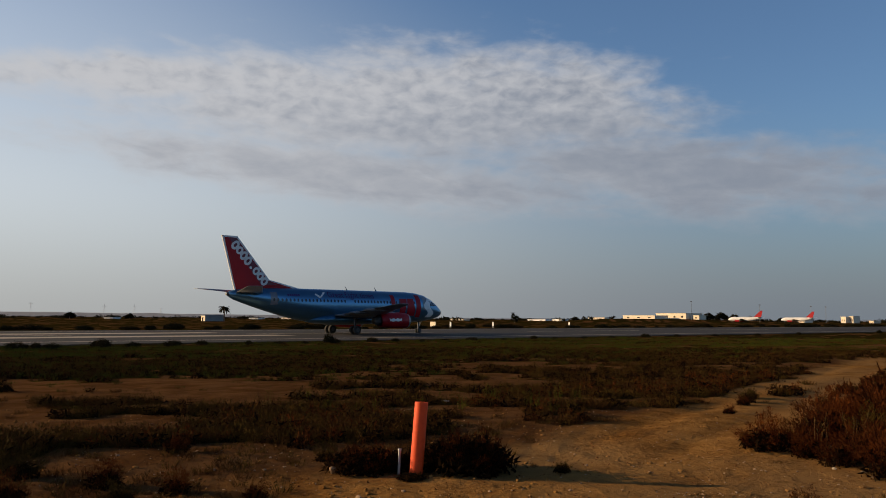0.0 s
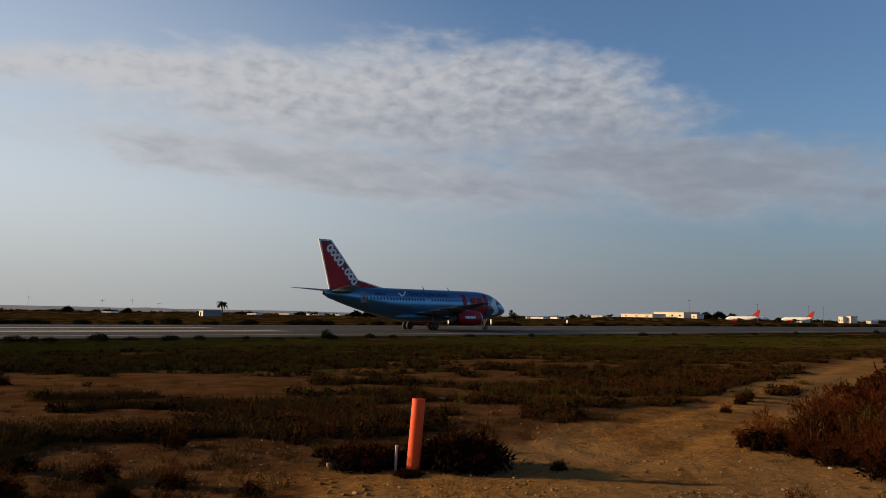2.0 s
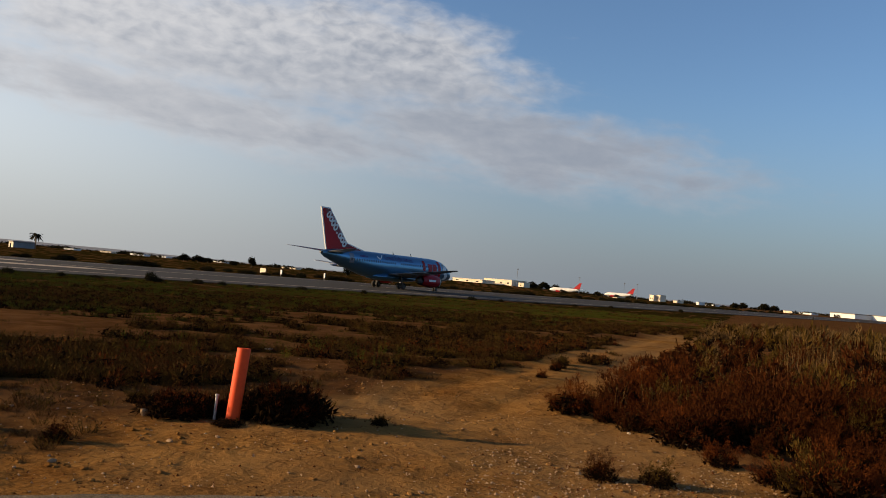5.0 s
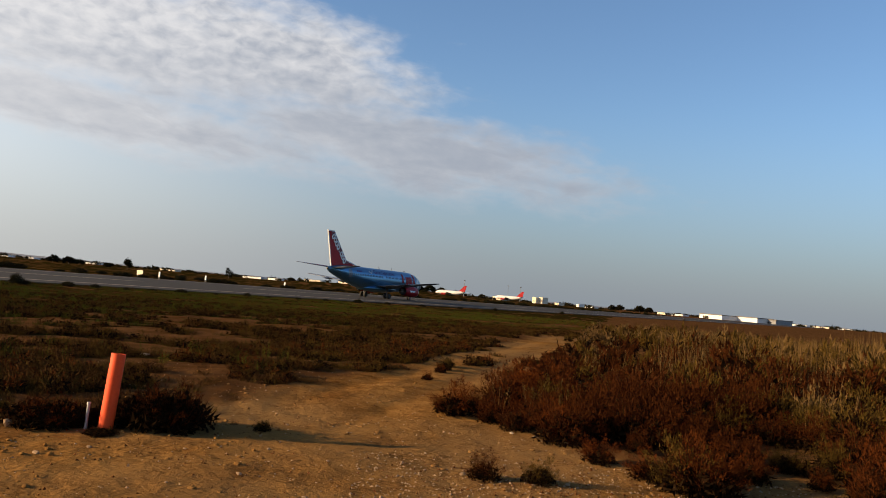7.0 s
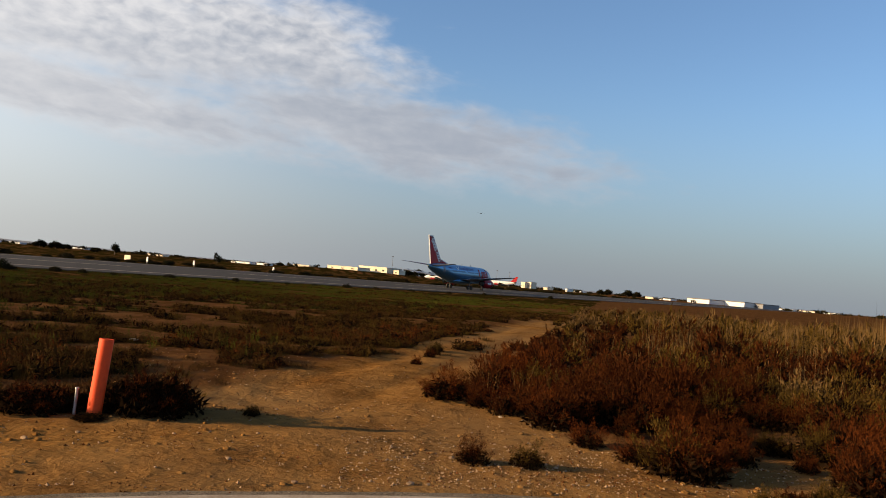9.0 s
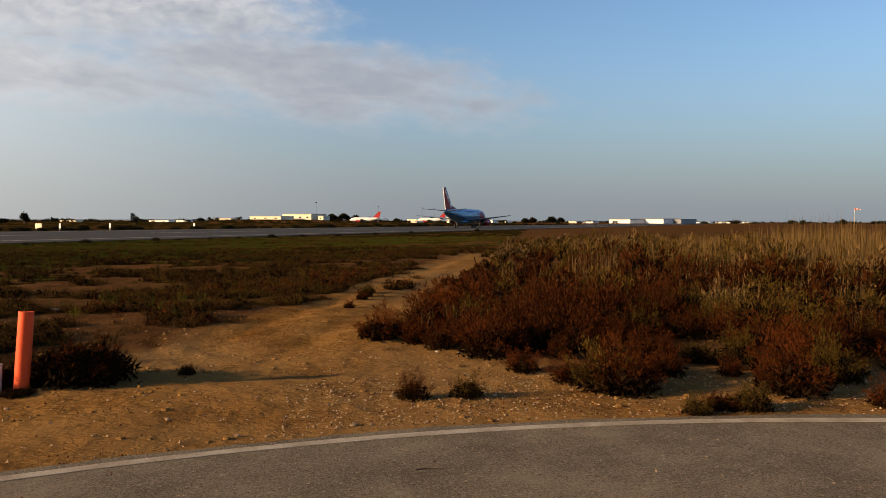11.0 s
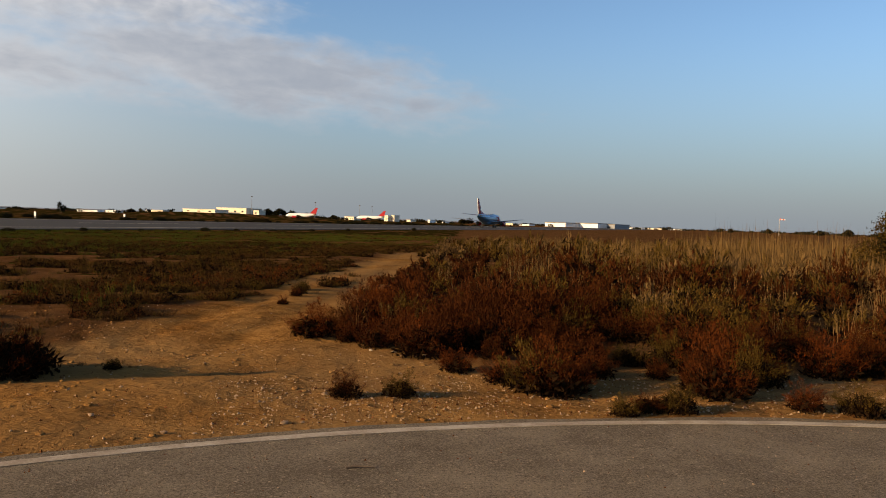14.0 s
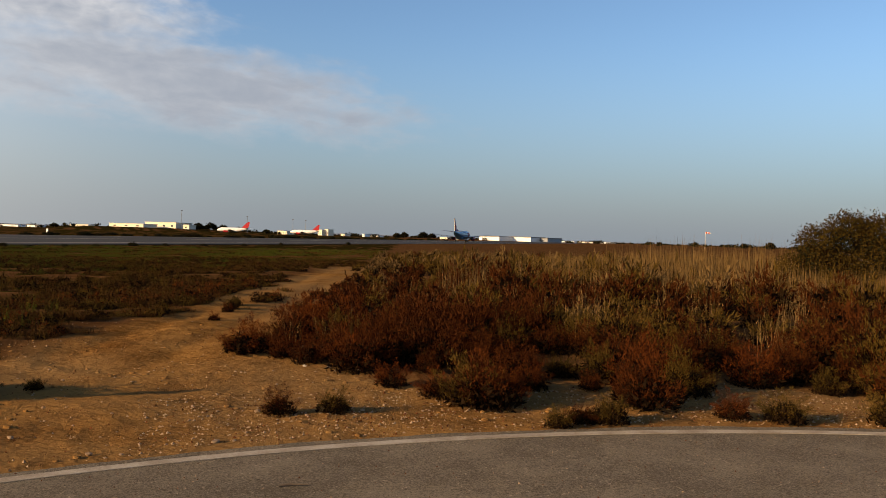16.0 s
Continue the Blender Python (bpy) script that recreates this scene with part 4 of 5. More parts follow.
ob.matrix_basis = pose(-1.2, 9.35, gz(-1.2, 9.35) + 0.05, 20, 0, 30) @ Matrix.Diagonal((0.05, 0.04, 0.11, 1))
tagged(ob, "yellowish upright stone at the bush's edge", "stone", "stones on the earth")
base = np.array([v.co[:] for v in stones[0].vertices])
tri = np.array([p.vertices[:] for p in stones[0].polygons])
chip_v = np.array([(1, 0, 0), (-0.5, 0.9, 0), (-0.6, -0.8, 0), (0.1, 0.1, 0.9)])
chip_t = np.array([(0, 1, 3), (1, 2, 3), (2, 0, 3)])
grit, bits = [], []
for i, (x, y, r, left, rho, deep, grown, fld, z) in enumerate(strewn(30000, 4.6, 16.0, 1.3, -34, 64)):
    if rho > 12.75 and deep > 0.6:
        continue
    on = rho < 12.65
    if on and rng.uniform() > 0.12:
        continue
    heap = noise.noise((x * 0.8, y * 1.3, 3.0)) + 0.5 * noise.noise((x * 2.6, y * 3.1, 8.0))
    if not on and rng.uniform() > 0.16 + 1.5 * max(0.0, heap) + (0.5 if rho < 14.4 and x > 2.5 else 0.0):
        continue
    k = (0.004 + 0.013 * rng.uniform() ** 2) * (0.6 if on else 1.0)
    c, s_ = math.cos(i), math.sin(i)
    q = chip_v[chip_t] * k * rng.uniform(0.6, 1.4, 3)
    q = np.stack([q[..., 0] * c - q[..., 1] * s_, q[..., 0] * s_ + q[..., 1] * c, q[..., 2]], -1)
    (grit if rng.uniform() < 0.42 else bits).append(q + np.array([x, y, 0.3 if on else z - 0.001]))
# thicker along the strip between the road and the scrub
for x, y, r, left, rho, deep, grown, fld, z in strewn(9000, 6.0, 12.0, 1.0, 14, 66):
    if 12.75 < rho < 14.9 and deep < 0.4:
        k = 0.004 + 0.016 * rng.uniform() ** 2.5
        (grit if rng.uniform() < 0.7 else bits).append(chip_v[chip_t] * k * rng.uniform(0.6, 1.4, 3) * rng.choice((-1, 1), 3) * np.array([1, 1, 0]) + chip_v[chip_t] * np.array([0, 0, k]) + np.array([x, y, z - 0.001]))
tagged(new("gravel", tri_mesh("gravel", np.concatenate(grit), MAT["stone"])), "small pale gravel scattered over earth and road edge", "gravel", kind="stuff")
tagged(new("dry_litter", tri_mesh("dry_litter", np.concatenate(bits), MAT["litter"])), "red-brown crumbs of dry plants and earth", "litter", kind="stuff")

clods = []
for i in range(3600):
    az, r = rng.uniform(-34, 64), 5.0 + 13 * rng.uniform() ** 1.2
    x, y = at_az(az, r)
    rho = math.hypot(x - ROAD_C[0], y - ROAD_C[1])
    if rho < 12.75 or scrub_depth(x, y) > 0.3 or noise.noise((x * 0.9, y * 0.9, 9.0)) < -0.05:
        continue
    k = 0.008 + 0.03 * rng.uniform() ** 3
    clods.append(base[tri] * k * rng.uniform(0.7, 1.3, 3) + np.array([x, y, gz(x, y) + k * 0.15]))
tagged(new("earth_clods", tri_mesh("earth_clods", np.concatenate(clods), MAT["earth"])), "crumbly clods of dry ochre earth", "earth", kind="stuff")
st = thing("stick", "short dark stick lying on the road", "stick", pose(2.32, 5.16, 0.31, 0, 0, -20))
part("shaft", rod((-0.09, 0, 0), (0.0, 0.012, 0.004), 0.008, 0.010, 7), MAT["bark"], st)
part("twig", rod((-0.01, 0.01, 0.003), (0.11, -0.005, 0.0), 0.009, 0.004, 7), MAT["bark"], st)
for i, (x, y, k, lb) in enumerate([(0.07, 17.0, 0.11, "crumpled white scrap lying in the turf"), (4.72, 9.5, 0.06, "pale white stone by the scrub"), (4.55, 9.85, 0.05, "pale white stone by the scrub"), (5.0, 9.2, 0.045, "pale white stone by the scrub"), (5.6, 11.2, 0.06, "pale white stone among bare twigs"), (7.6, 5.2, 0.05, "pale white stone by the road"), (6.85, 6.9, 0.05, "pale white stone by the scrub")]):
    ob = new("pale_stone" if i else "litter_scrap", stone_mesh(90 + i))
    ob.data.materials.clear()
    ob.data.materials.append(MAT["line"])
    ob.matrix_basis = pose(x, y, gz(x, y) + k * 0.3, 0, 0, 40 * i) @ Matrix.Diagonal((k, k * 0.6, k * 0.55, 1))
    tagged(ob, lb, "stone" if i else "litter")


# ---- trees and far things ----
def crown(seed, lumps, n, leaf):
    """Leaves on a few lumps (x, y, z, rx, rz), thicker at their skins."""
    g = np.random.default_rng(seed)
    out = []
    for x, y, z, rx, rz in lumps:
        k = int(n * rx * rx)
        d = g.normal(0, 1, (k, 3))
        d /= np.linalg.norm(d, axis=1)[:, None]
        p = d * (g.uniform(0.15, 1, k) ** 0.4)[:, None] * np.array([rx, rx, rz]) * (1 + 0.18 * g.normal(0, 1, k))[:, None] + np.array([x, y, z])
        a, b = g.normal(0, 1, (k, 3)), g.normal(0, 1, (k, 3))
        a = a / np.linalg.norm(a, axis=1)[:, None] * leaf
        b = b / np.linalg.norm(b, axis=1)[:, None] * leaf * 0.5
        out.append(np.stack([p - b, p + b, p + a], 1))
    return np.concatenate(out)


def tree(x, y, label, lumps, trunk_h, trunk_r, n, leaf, mat="dark", name="tree", seed=1, limbs=4, group=""):
    ob = thing(name, label, "tree", pose(x, y, gz(x, y)), group)
    part("trunk", rod((0, 0, -0.2), (0, 0, trunk_h), trunk_r, trunk_r * 0.6, 8), MAT["bark"], ob)
    r = random.Random(seed)
    for i in range(limbs):
        c = lumps[i % len(lumps)]
        part("limb", rod((0, 0, trunk_h * 0.7), (c[0] + r.uniform(-.2, .2) * c[3], c[1], c[2]), trunk_r * 0.5, trunk_r * 0.15, 6), MAT["bark"], ob)
    cr = new("crown", tri_mesh("crown", crown(seed, lumps, n, leaf), MAT[mat]))
    cr.parent = ob
    return ob


# big bushy tree at the edge of the scrub
tx, ty = at_az(61.2, 27.0)
lumps = [(-1.3, 0.6, 1.9, 0.85, 0.75), (-0.6, 0.2, 2.5, 0.8, 0.6), (0.3, 0, 2.3, 1.1, 0.75), (-1.1, 0.3, 1.1, 0.9, 0.8), (0.2, -0.3, 1.2, 1.3, 0.95), (1.4, -0.4, 1.9, 1.2, 0.8), (1.9, -0.6, 1.0, 1.2, 0.9), (3.0, -1.0, 1.6, 1.2, 0.9), (-1.9, 1.0, 0.9, 0.6, 0.7)]
lumps = [(a * 0.62, -a * 0.75 + b * 0.3, c * 0.77, d * 0.80, e * 0.76) for a, b, c, d, e in lumps]
tree(tx, ty, "large rounded olive-green bushy tree rising behind the scrub", lumps, 1.3, 0.12, 8200, 0.058, "olive", "bushy_tree", 3, 7)
tagged(new("bush_leaves", tri_mesh("bush_leaves", crown(9, [(tx + a, ty + b, 0.3 + c, d * 0.93, e * 0.93) for a, b, c, d, e in lumps], 5200, 0.058), MAT["dark"])), "dark green leaves mixed into the bushy tree", "foliage", kind="stuff")

# trees across the runway
tree(*at_az(4.9, 430), "dark pointed cypress pair beyond the runway", [(-0.6, 0, 3.2, 1.1, 2.6), (1.0, 0, 2.3, 1.1, 1.8)], 1.0, 0.2, 160, 0.6, name="cypress", seed=5, limbs=2, group="trees beyond the runway")
tree(*at_az(-1.45, 430), "dark round tree beyond the runway", [(0, 0, 3.4, 1.7, 1.7), (0.9, 0, 2.3, 1.4, 1.2)], 2.0, 0.2, 160, 0.6, seed=6, limbs=2, group="trees beyond the runway")
for i, (az, r, k) in enumerate([(-5.8, 520, 1.0), (-4.9, 520, 1.0), (-4.3, 560, 0.8), (-2.6, 500, 0.6), (-24.0, 700, 1.2), (-20.5, 700, 1.0), (17.6, 900, 1.6), (18.4, 900, 1.9), (19.2, 920, 1.5), (30.8, 950, 1.3), (31.3, 950, 1.5), (32.6, 900, 1.7), (33.2, 950, 1.5), (22.0, 1000, 1.2), (9.0, 900, 1.0), (50.8, 600, 0.8), (55.4, 520, 1.0), (53.8, 560, 0.8), (48.5, 600, 0.7)]):
    tree(*at_az(az, r), "dark round tree in the distance", [(0, 0, 2.6 * k, 2.2 * k, 1.6 * k), (2.0 * k, 0.5, 1.9 * k, 1.8 * k, 1.3 * k), (-2.1 * k, 0, 1.7 * k, 1.7 * k, 1.2 * k)], 1.6 * k, 0.25, 60, 0.9, seed=20 + i, limbs=2, group="far trees")

# dark low bushes on both verges of the runway
verge = [tri_mesh("verge_bush", crown(60 + i, [(0, 0, 0.35, 0.75, 0.4), (0.7, 0.1, 0.25, 0.55, 0.3), (-0.6, 0, 0.3, 0.6, 0.35)], 1300, 0.11), MAT["dark"]) for i in range(3)]


def verge_bush(x, y, k, i, tall, label, group):
    ob = new("verge_bush", verge[i % 3])
    ob.matrix_basis = pose(x, y, gz(x, y) - 0.02, 0, 0, (i * 67) % 360) @ Matrix.Diagonal((k, k, k * tall, 1))
    tagged(ob, label, "bush", group)


rnd = random.Random(21)
for i in range(150):
    s = -110 + 4.2 * i + rnd.uniform(-2, 2)
    x, y = along(s, rnd.uniform(120.5, 125) if i % 4 else rnd.uniform(125, 140))
    verge_bush(x, y, rnd.uniform(0.8, 1.9), i, rnd.uniform(0.55, 0.95), "dark low bush on the runway's far verge", "bushes on the far verge")
for i, (az, k, tall) in enumerate([(-26.9, 0.8, 1.0), (-24.9, 0.7, 0.9), (-22.1, 1.0, 1.0), (-17.8, 0.7, 1.1), (-16.0, 0.7, 1.0), (-7.7, 0.55, 2.6), (-7.2, 0.5, 1.3), (-4.8, 0.8, 0.9), (2.0, 0.6, 1.1), (6.2, 0.6, 1.2), (13.6, 0.7, 1.2), (-11.0, 0.5, 0.8), (9.6, 0.6, 0.8), (18.0, 0.6, 0.9), (27.5, 0.8, 1.3), (-29.5, 0.8, 1.0), (0.2, 0.5, 0.8), (4.2, 0.5, 0.8),
                                    (-25.8, 0.5, 1.4), (-20.2, 0.6, 1.0), (-13.0, 0.45, 1.2), (-9.3, 0.4, 1.0), (-3.2, 0.45, 1.5), (-1.4, 0.5, 0.9), (7.6, 0.45, 1.0), (11.4, 0.6, 0.9), (15.6, 0.5, 1.3), (20.6, 0.5, 1.0), (23.0, 0.6, 1.2)]):
    c, s_ = math.cos(radians(az)), math.sin(radians(az))
    r = 54.5 / (DX * c - DY * s_)
    x, y = at_az(az, r)
    verge_bush(x, y, k * 0.75, i, tall, "dark low bush on the runway's near verge", "bushes on the near verge")

# signs and marker boards on the far verge
for i, az in enumerate((-0.65, 0.55, 3.45, 8.6)):
    c, s_ = math.cos(radians(az)), math.sin(radians(az))
    x, y = at_az(az, 127.0 / (DX * c - DY * s_))
    wide = 2.0 if i == 0 else 0.5
    sg = thing("runway_sign", "white board on two short legs beside the runway", "sign", pose(x, y, gz(x, y), 0, 0, -HEAD - 10), "boards beside the runway")
    part("board", box(wide, 0.12, 0.95, 0, 0, 0.85, 0.02), MAT["cream" if i == 0 else "white"], sg)
    for sd in (-1, 1):
        part("leg", rod((sd * wide * 0.35, 0, -0.1), (sd * wide * 0.35, 0, 0.4), 0.05, 0.05, 8), MAT["steel"], sg)


def building(name, az, r, wide, deep, high, label, mat="cream", turn=None, openings=0, group="", roof_h=0.5):
    x, y = at_az(az, r)
    ob = thing(name, label, "building", pose(x, y, gz(x, y), 0, 0, -az - 42 if turn is None else turn), group)
    wide = wide * (1.2 if turn is None else 1.0)
    w = part("wall", box(wide, deep, high + 0.5, 0, 0, high / 2 - 0.35), MAT[mat], ob)
    part("roof", box(wide + 0.8, deep + 0.8, roof_h, 0, 0, high + roof_h / 2 - 0.1, 0.1), MAT["roof" if roof_h > 0.6 else mat], ob)
    for k in range(openings):
        xx = -wide / 2 + wide * (k + 0.5) / openings
        part("window", box(wide / openings * 0.22, 0.3, high * 0.3, xx, -deep / 2 - 0.1, high * 0.42, 0.03), MAT["glass"], w)
    return ob


# grey walls and cream end put the hut's shade and sun into paint
hut = building("hut", -15.35, 420, 9.0, 5.6, 2.6, "low hut painted grey as its shaded walls, pale as its sunlit end, with a dark doorway", "grey", 35, 0)
end = part("end_wall", box(0.2, 5.4, 2.55, -4.52, 0, 1.2, 0.02), MAT["cream"], hut, "end wall in paler cream for the sun on it")
part("doorway", box(0.12, 1.7, 1.9, -4.62, 0.5, 0.95, 0.02), MAT["glass"], end)
# palm by the hut
px, py = at_az(-14.62, 415)
palm = thing("palm_tree", "dark palm with a drooping crown beside the hut", "tree", pose(px, py, gz(px, py)))
part("trunk", rod((0, 0, -0.2), (0.2, 0, 6.4), 0.35, 0.25, 8), MAT["bark"], palm)
g = random.Random(2)
for i in range(34):
    a, up = g.uniform(0, 6.28), g.uniform(-0.3, 1.2)
    pts = [(0.2 + u * 3.0 * math.cos(a), u * 3.0 * math.sin(a), 6.4 + u * up * 2.4 - 2.4 * u * u) for u in (0, 0.3, 0.6, 0.85, 1.0)]
    bm = bmesh.new()
    va = [bm.verts.new((x - 0.5 * math.sin(a) * (1.05 - k * 0.2), y + 0.5 * math.cos(a) * (1.05 - k * 0.2), z)) for k, (x, y, z) in enumerate(pts)]
    vb = [bm.verts.new((x + 0.5 * math.sin(a) * (1.05 - k * 0.2), y - 0.5 * math.cos(a) * (1.05 - k * 0.2), z - 0.1)) for k, (x, y, z) in enumerate(pts)]
    for k in range(4):
        bm.faces.new((va[k], va[k + 1], vb[k + 1], vb[k]))
    part("frond", bm, MAT["dark"], palm)

# terminal side, about a kilometre off
building("terminal_wing", 13.6, 900, 36, 20, 3.2, "long low cream airport building wing", openings=3)
building("terminal", 15.75, 910, 34, 24, 5.6, "cream airport building with a flat roof", openings=4)
building("terminal_annex", 17.05, 890, 7, 10, 4.0, "small cream annex of the airport building", openings=1)
building("low_terminal", 23.3, 980, 12, 12, 3.6, "low cream airport building with dark windows", openings=4)
building("control_block", 25.75, 960, 5.0, 9, 6.2, "tall cream block standing over the apron", openings=2)
building("control_block", 26.2, 960, 4.0, 9, 6.8, "lower cream block beside the tall one", openings=2)
for i, (az, w, h, lb) in enumerate([(37.6, 26, 6.2, "long white hangar at the airfield's end"), (39.7, 28, 6.6, "long white hangar at the airfield's end"), (41.1, 18, 6.0, "grey hangar at the airfield's end")]):
    building("hangar", az, 960, w, 24, h * 0.72, lb, "white" if i < 2 else "grey", openings=0, group="hangars", roof_h=0.8)
for i, (az, r, w, h) in enumerate([(27.3, 980, 5, 6), (28.7, 980, 3, 8), (29.4, 1000, 12, 3.5), (34.2, 980, 10, 5), (35.2, 990, 14, 4), (42.6, 1200, 20, 4), (43.8, 1200, 24, 4), (45.2, 1250, 26, 3.5), (-8.5, 1000, 16, 4), (-10.4, 1100, 14, 4), (-7.0, 1050, 12, 3.5), (-3.4, 1050, 14, 3.5), (1.2, 1000, 18, 4), (6.6, 950, 22, 4), (8.0, 950, 12, 5), (10.6, 950, 20, 4), (-21.5, 800, 8, 3), (-12.5, 900, 10, 3)]):
    building("far_house", az, r, w, 10, h * 0.36, "small pale building on the far side of the airfield", "white" if i % 3 else "cream", openings=2, group="far buildings")


def parked_jet(az, r, turn, label):
    x, y = at_az(az, r)
    ob = thing("parked_airliner", label, "airliner", pose(x, y, gz(x, y), 0, 0, turn), "parked airliners")
    rings = [[(sx_, w * math.sin(2 * math.pi * i / 16), c + h * math.cos(2 * math.pi * i / 16)) for i in range(16)] for sx_, c, h, w in STATIONS]
    part("fuselage", loft(rings), MAT["white"], ob, smooth=True)
    for sd in (1, -1):
        part("wing", wing_loft([(5.0, -2.3, sd * 1.2, 2.2, 0.4), (-1.1, -2.9, sd * 14.2, 3.5, 0.1)], 8), MAT["grey"], ob)
        part("tailplane", wing_loft([(-11.6, -15.0, sd * 0.5, 4.75, 0.17), (-15.2, -16.8, sd * 6.3, 5.25, 0.06)], 8), MAT["white"], ob)
        part("engine", rod((7.5, sd * 4.83, 1.6), (3.4, sd * 4.83, 1.6), 1.0, 0.75, 14), MAT["red"], ob)
        part("wheel", rod((0, sd * 2.4, 0.5), (0, sd * 2.9, 0.5), 0.5, 0.5, 12), MAT["rubber"], ob)
        part("gear_leg", rod((0, sd * 2.65, 0.5), (0, sd * 2.5, 2.0), 0.12, 0.12, 6), MAT["grey"], ob)
    part("nose_wheel", rod((12.4, -0.3, 0.35), (12.4, 0.3, 0.35), 0.35, 0.35, 12), MAT["rubber"], ob)
    part("nose_leg", rod((12.4, 0, 0.35), (12.4, 0, 1.8), 0.1, 0.1, 6), MAT["grey"], ob)
    part("fin", loft([[(-15.0, -0.15, 4.9), (-8.0, -0.15, 5.0), (-8.0, 0.15, 5.0), (-15.0, 0.15, 4.9)], [(-16.7, -0.06, 11.1), (-14.6, -0.06, 11.1), (-14.6, 0.06, 11.1), (-16.7, 0.06, 11.1)]]), MAT["red"], ob, "red tail fin")
    return ob


parked_jet(19.85, 830, 138, "white parked airliner with a red tail on the apron")
taxi_jet = parked_jet(22.95, 900, 136, "white airliner with a red tail rolling past the terminal")
TAXI = [(0.0, 22.95), (2.5, 23.15), (5.0, 23.45), (7.5, 23.95), (10.0, 24.3), (12.5, 24.48), (16.0, 24.55)]

for i, (az, r, h) in enumerate([(16.55, 870, 18.0), (20.75, 960, 18.0), (23.75, 980, 17.0), (24.6, 1000, 17.0)]):
    x, y = at_az(az, r)
    ms = thing("floodlight_mast", "tall thin apron floodlight mast", "mast", pose(x, y, gz(x, y), 0, 0, -az), "floodlight masts")
    part("pole", rod((0, 0, -0.3), (0, 0, h), 0.28, 0.16, 8), MAT["grey"], ms)
    part("lamp_rack", box(1.8, 0.5, 0.7, 0, 0, h + 0.2, 0.05), MAT["roof"], ms)
for i, (az, r, h) in enumerate([(-26.2, 1500, 26), (-22.0, 1500, 22), (-20.2, 1600, 24), (-18.6, 1700, 20)]):
    x, y = at_az(az, r)
    ms = thing("pylon", "thin far power pylon", "pylon", pose(x, y, gz(x, y), 0, 0, -az), "far pylons")
    for sd in (-1, 1):
        part("leg", rod((sd * 1.6, 0, -0.3), (0, 0, h), 0.16, 0.1, 6), MAT["grey"], ms)
    part("cross_arm", box(7, 0.3, 0.3, 0, 0, h * 0.85), MAT["grey"], ms)

# windsock far beyond the reeds
x, y = at_az(51.4, 420)
ws = thing("windsock", "small orange and white windsock on a pole", "windsock", pose(x, y, gz(x, y), 0, 0, -51))
part("pole", rod((0, 0, -0.2), (0, 0, 8.0), 0.09, 0.07, 8), MAT["steel"], ws)
for k in range(4):
    part("sock_ring", rod((0.1 + 0.6 * k, 0, 7.7 - 0.05 * k), (0.7 + 0.6 * k, 0, 7.65 - 0.05 * k), 0.42 - 0.05 * k, 0.37 - 0.05 * k, 12), MAT["orange" if k % 2 == 0 else "white"], ws)

# wooded skyline and a low far ridge, distance haze put into its colour
g = np.random.default_rng(31)
out = []
for i in range(900):
    az, r = g.uniform(-42, 82), g.uniform(900, 1900)
    if 11.8 < az < 17.2 and r < 1000:
        continue
    k = g.uniform(0.6, 1.5) * (1.2 if noise.noise((az * 0.4, 0, 0)) > 0 else 0.6)
    x, y = at_az(az, r)
    out.append(crown(1000 + i, [(x, y, gz(x, y) + 1.0 * k, 4.0 * k, 1.5 * k)], 2.2 / k, 2.0))
tagged(new("skyline_trees", tri_mesh("skyline_trees", np.concatenate(out), MAT["dark"])), "dark scattered trees along the horizon", "trees", kind="stuff")
bm = bmesh.new()
vs = []
for i in range(80):
    az = -50 + 135 * i / 79
    h = 3 + 5 * noise.noise((az * 0.09, 1.0, 0)) + 14 * float(sstep(5, -20, az)) + 4 * noise.noise((az * 0.5, 5.0, 0))
    vs.append([bm.verts.new((*at_az(az, r), z)) for r, z in ((3600, -1), (3800, max(3, h)), (4300, -1))])
for a, b in zip(vs, vs[1:]):
    for k in range(2):
        bm.faces.new((a[k], a[k + 1], b[k + 1], b[k]))
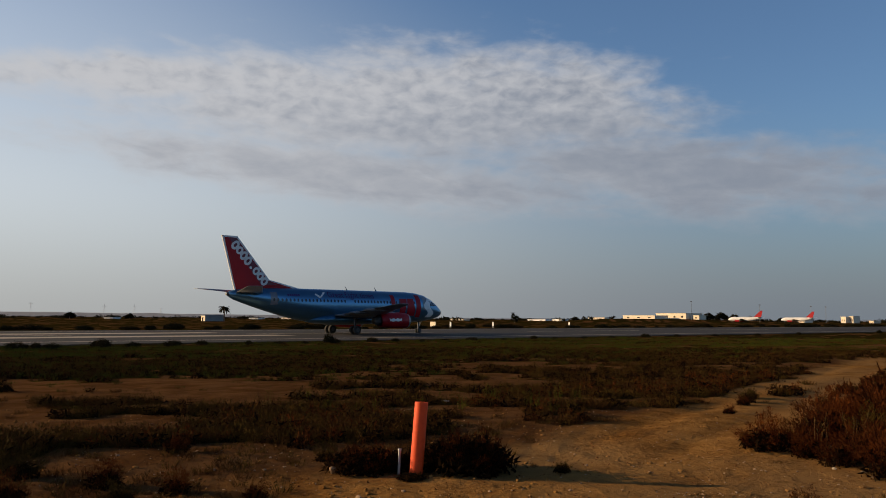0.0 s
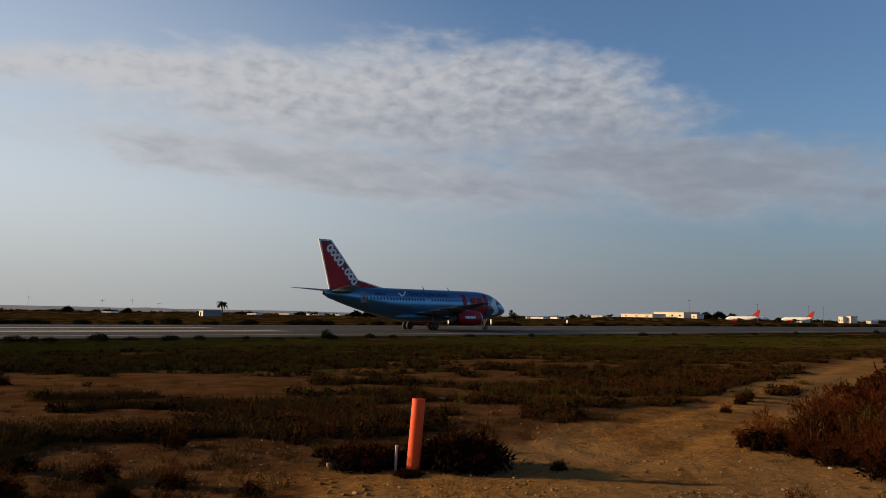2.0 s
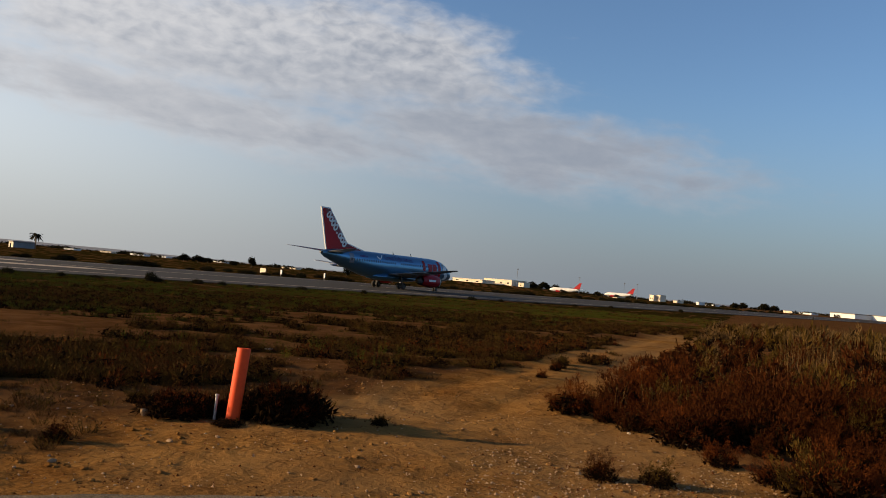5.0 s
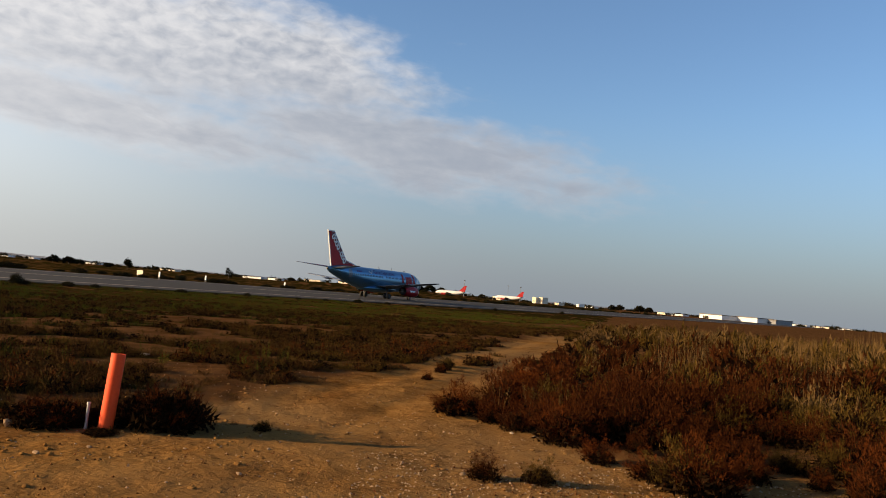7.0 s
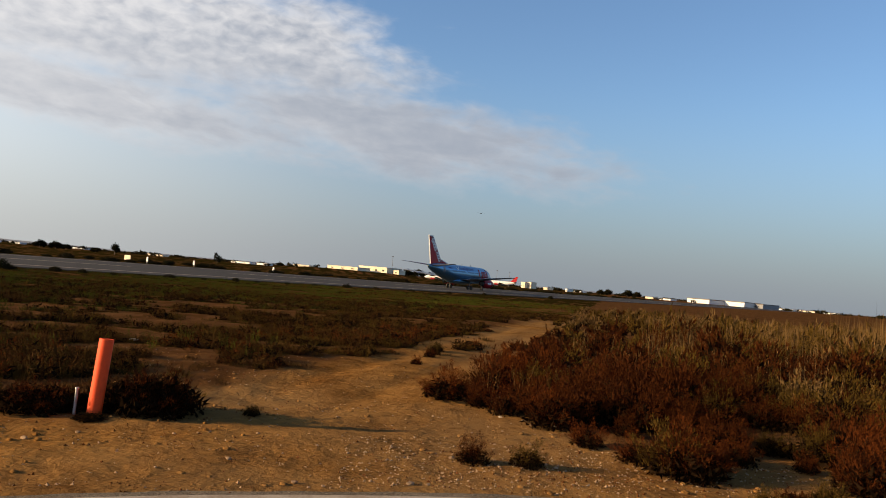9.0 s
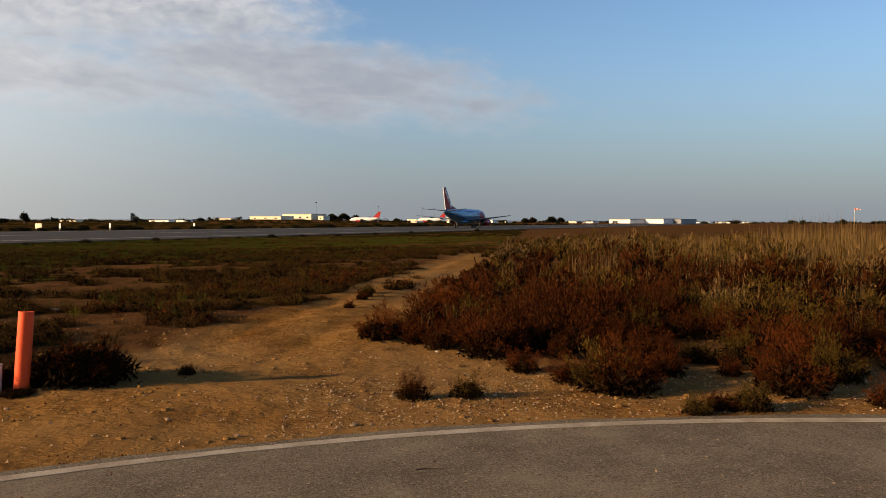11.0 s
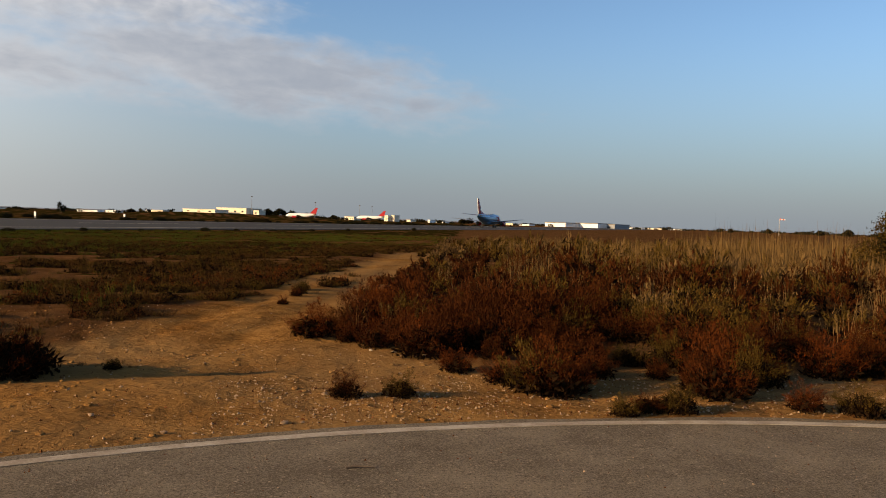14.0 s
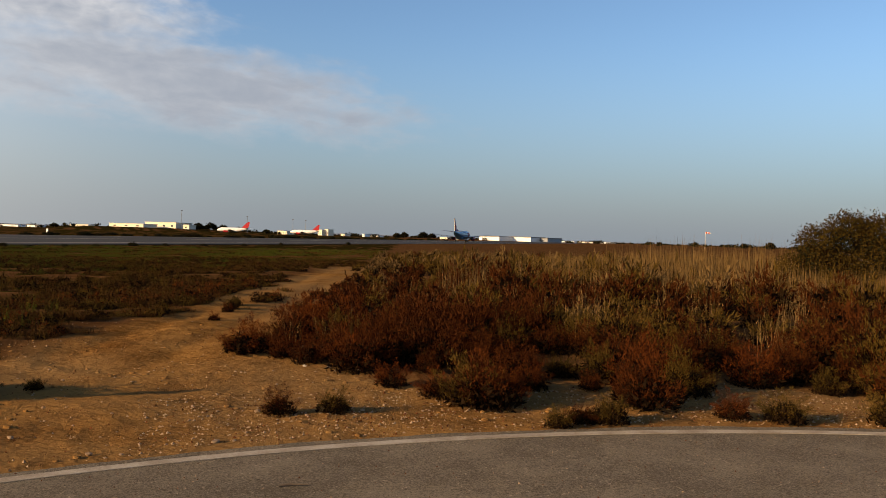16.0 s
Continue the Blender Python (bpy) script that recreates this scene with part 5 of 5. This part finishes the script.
ridge = part("ridge", bm, MAT["hill"], smooth=True)
tagged(ridge, "low ridge on the horizon, blue-grey with painted-in haze", "hills", kind="structure")


# a small bird that crosses above the runway
bird = thing("bird", "small dark bird in flight over the field", "bird")
part("body", loft([[(x, r * math.sin(2 * math.pi * i / 8), r * math.cos(2 * math.pi * i / 8)) for i in range(8)] for x, r in ((0.13, 0.005), (0.09, 0.028), (0.02, 0.04), (-0.07, 0.025), (-0.16, 0.012))]), MAT["rubber"], bird, smooth=True)
for sd in (1, -1):
    part("wing", wing_loft([(0.05, -0.05, sd * 0.02, 0.01, 0.01), (0.06, -0.04, sd * 0.14, 0.05, 0.007), (-0.03, -0.07, sd * 0.28, 0.02, 0.003)], 8), MAT["rubber"], bird)
BIRD = [(0.0, 75.0, 60, 9.0), (5.0, 66.0, 50, 7.5), (7.5, 55.0, 45, 6.2), (7.9, 43.1, 45, 5.8), (8.0, 39.3, 45, 5.6), (8.3, 26.4, 46, 5.4), (8.6, 21.0, 50, 5.7), (8.8, 21.4, 56, 5.8), (9.0, 22.3, 62, 4.7), (9.3, 23.5, 80, 2.8), (10.0, 26.0, 140, 1.0), (12.0, 30.0, 300, 0.6), (16.0, 33.0, 600, 0.4)]


# ---- what moves ----
def motions():
    ts = [0.5 * i for i in range(33)]
    rows = []
    for t in ts:
        x, y = along(run_s(t), RUN_LEFT)
        rows.append((t, pose(x, y, 0.05, 0, 0, 90 - HEAD)))
    walk(jet, rows)
    walk(taxi_jet, [(t, pose(*at_az(az, 900), gz(*at_az(az, 900)), 0, 0, 136)) for t, az in TAXI])
    walk(bird, [(t, pose(*at_az(az, r), 2.0 + r * math.tan(radians(el)), 0, 0, 180 - az if t < 8.7 else 90 - az)) for t, az, r, el in BIRD])
    for ax, x, y, r in axles:
        turn, wheel = 0.0, []
        for i in range(481):
            if i:
                turn += min(80.0, math.degrees((RUN_S[i] - RUN_S[i - 1]) / r))
            wheel.append((i / FPS, pose(x, y, r, 0, turn, 0)))
        walk(ax, wheel)


motions()
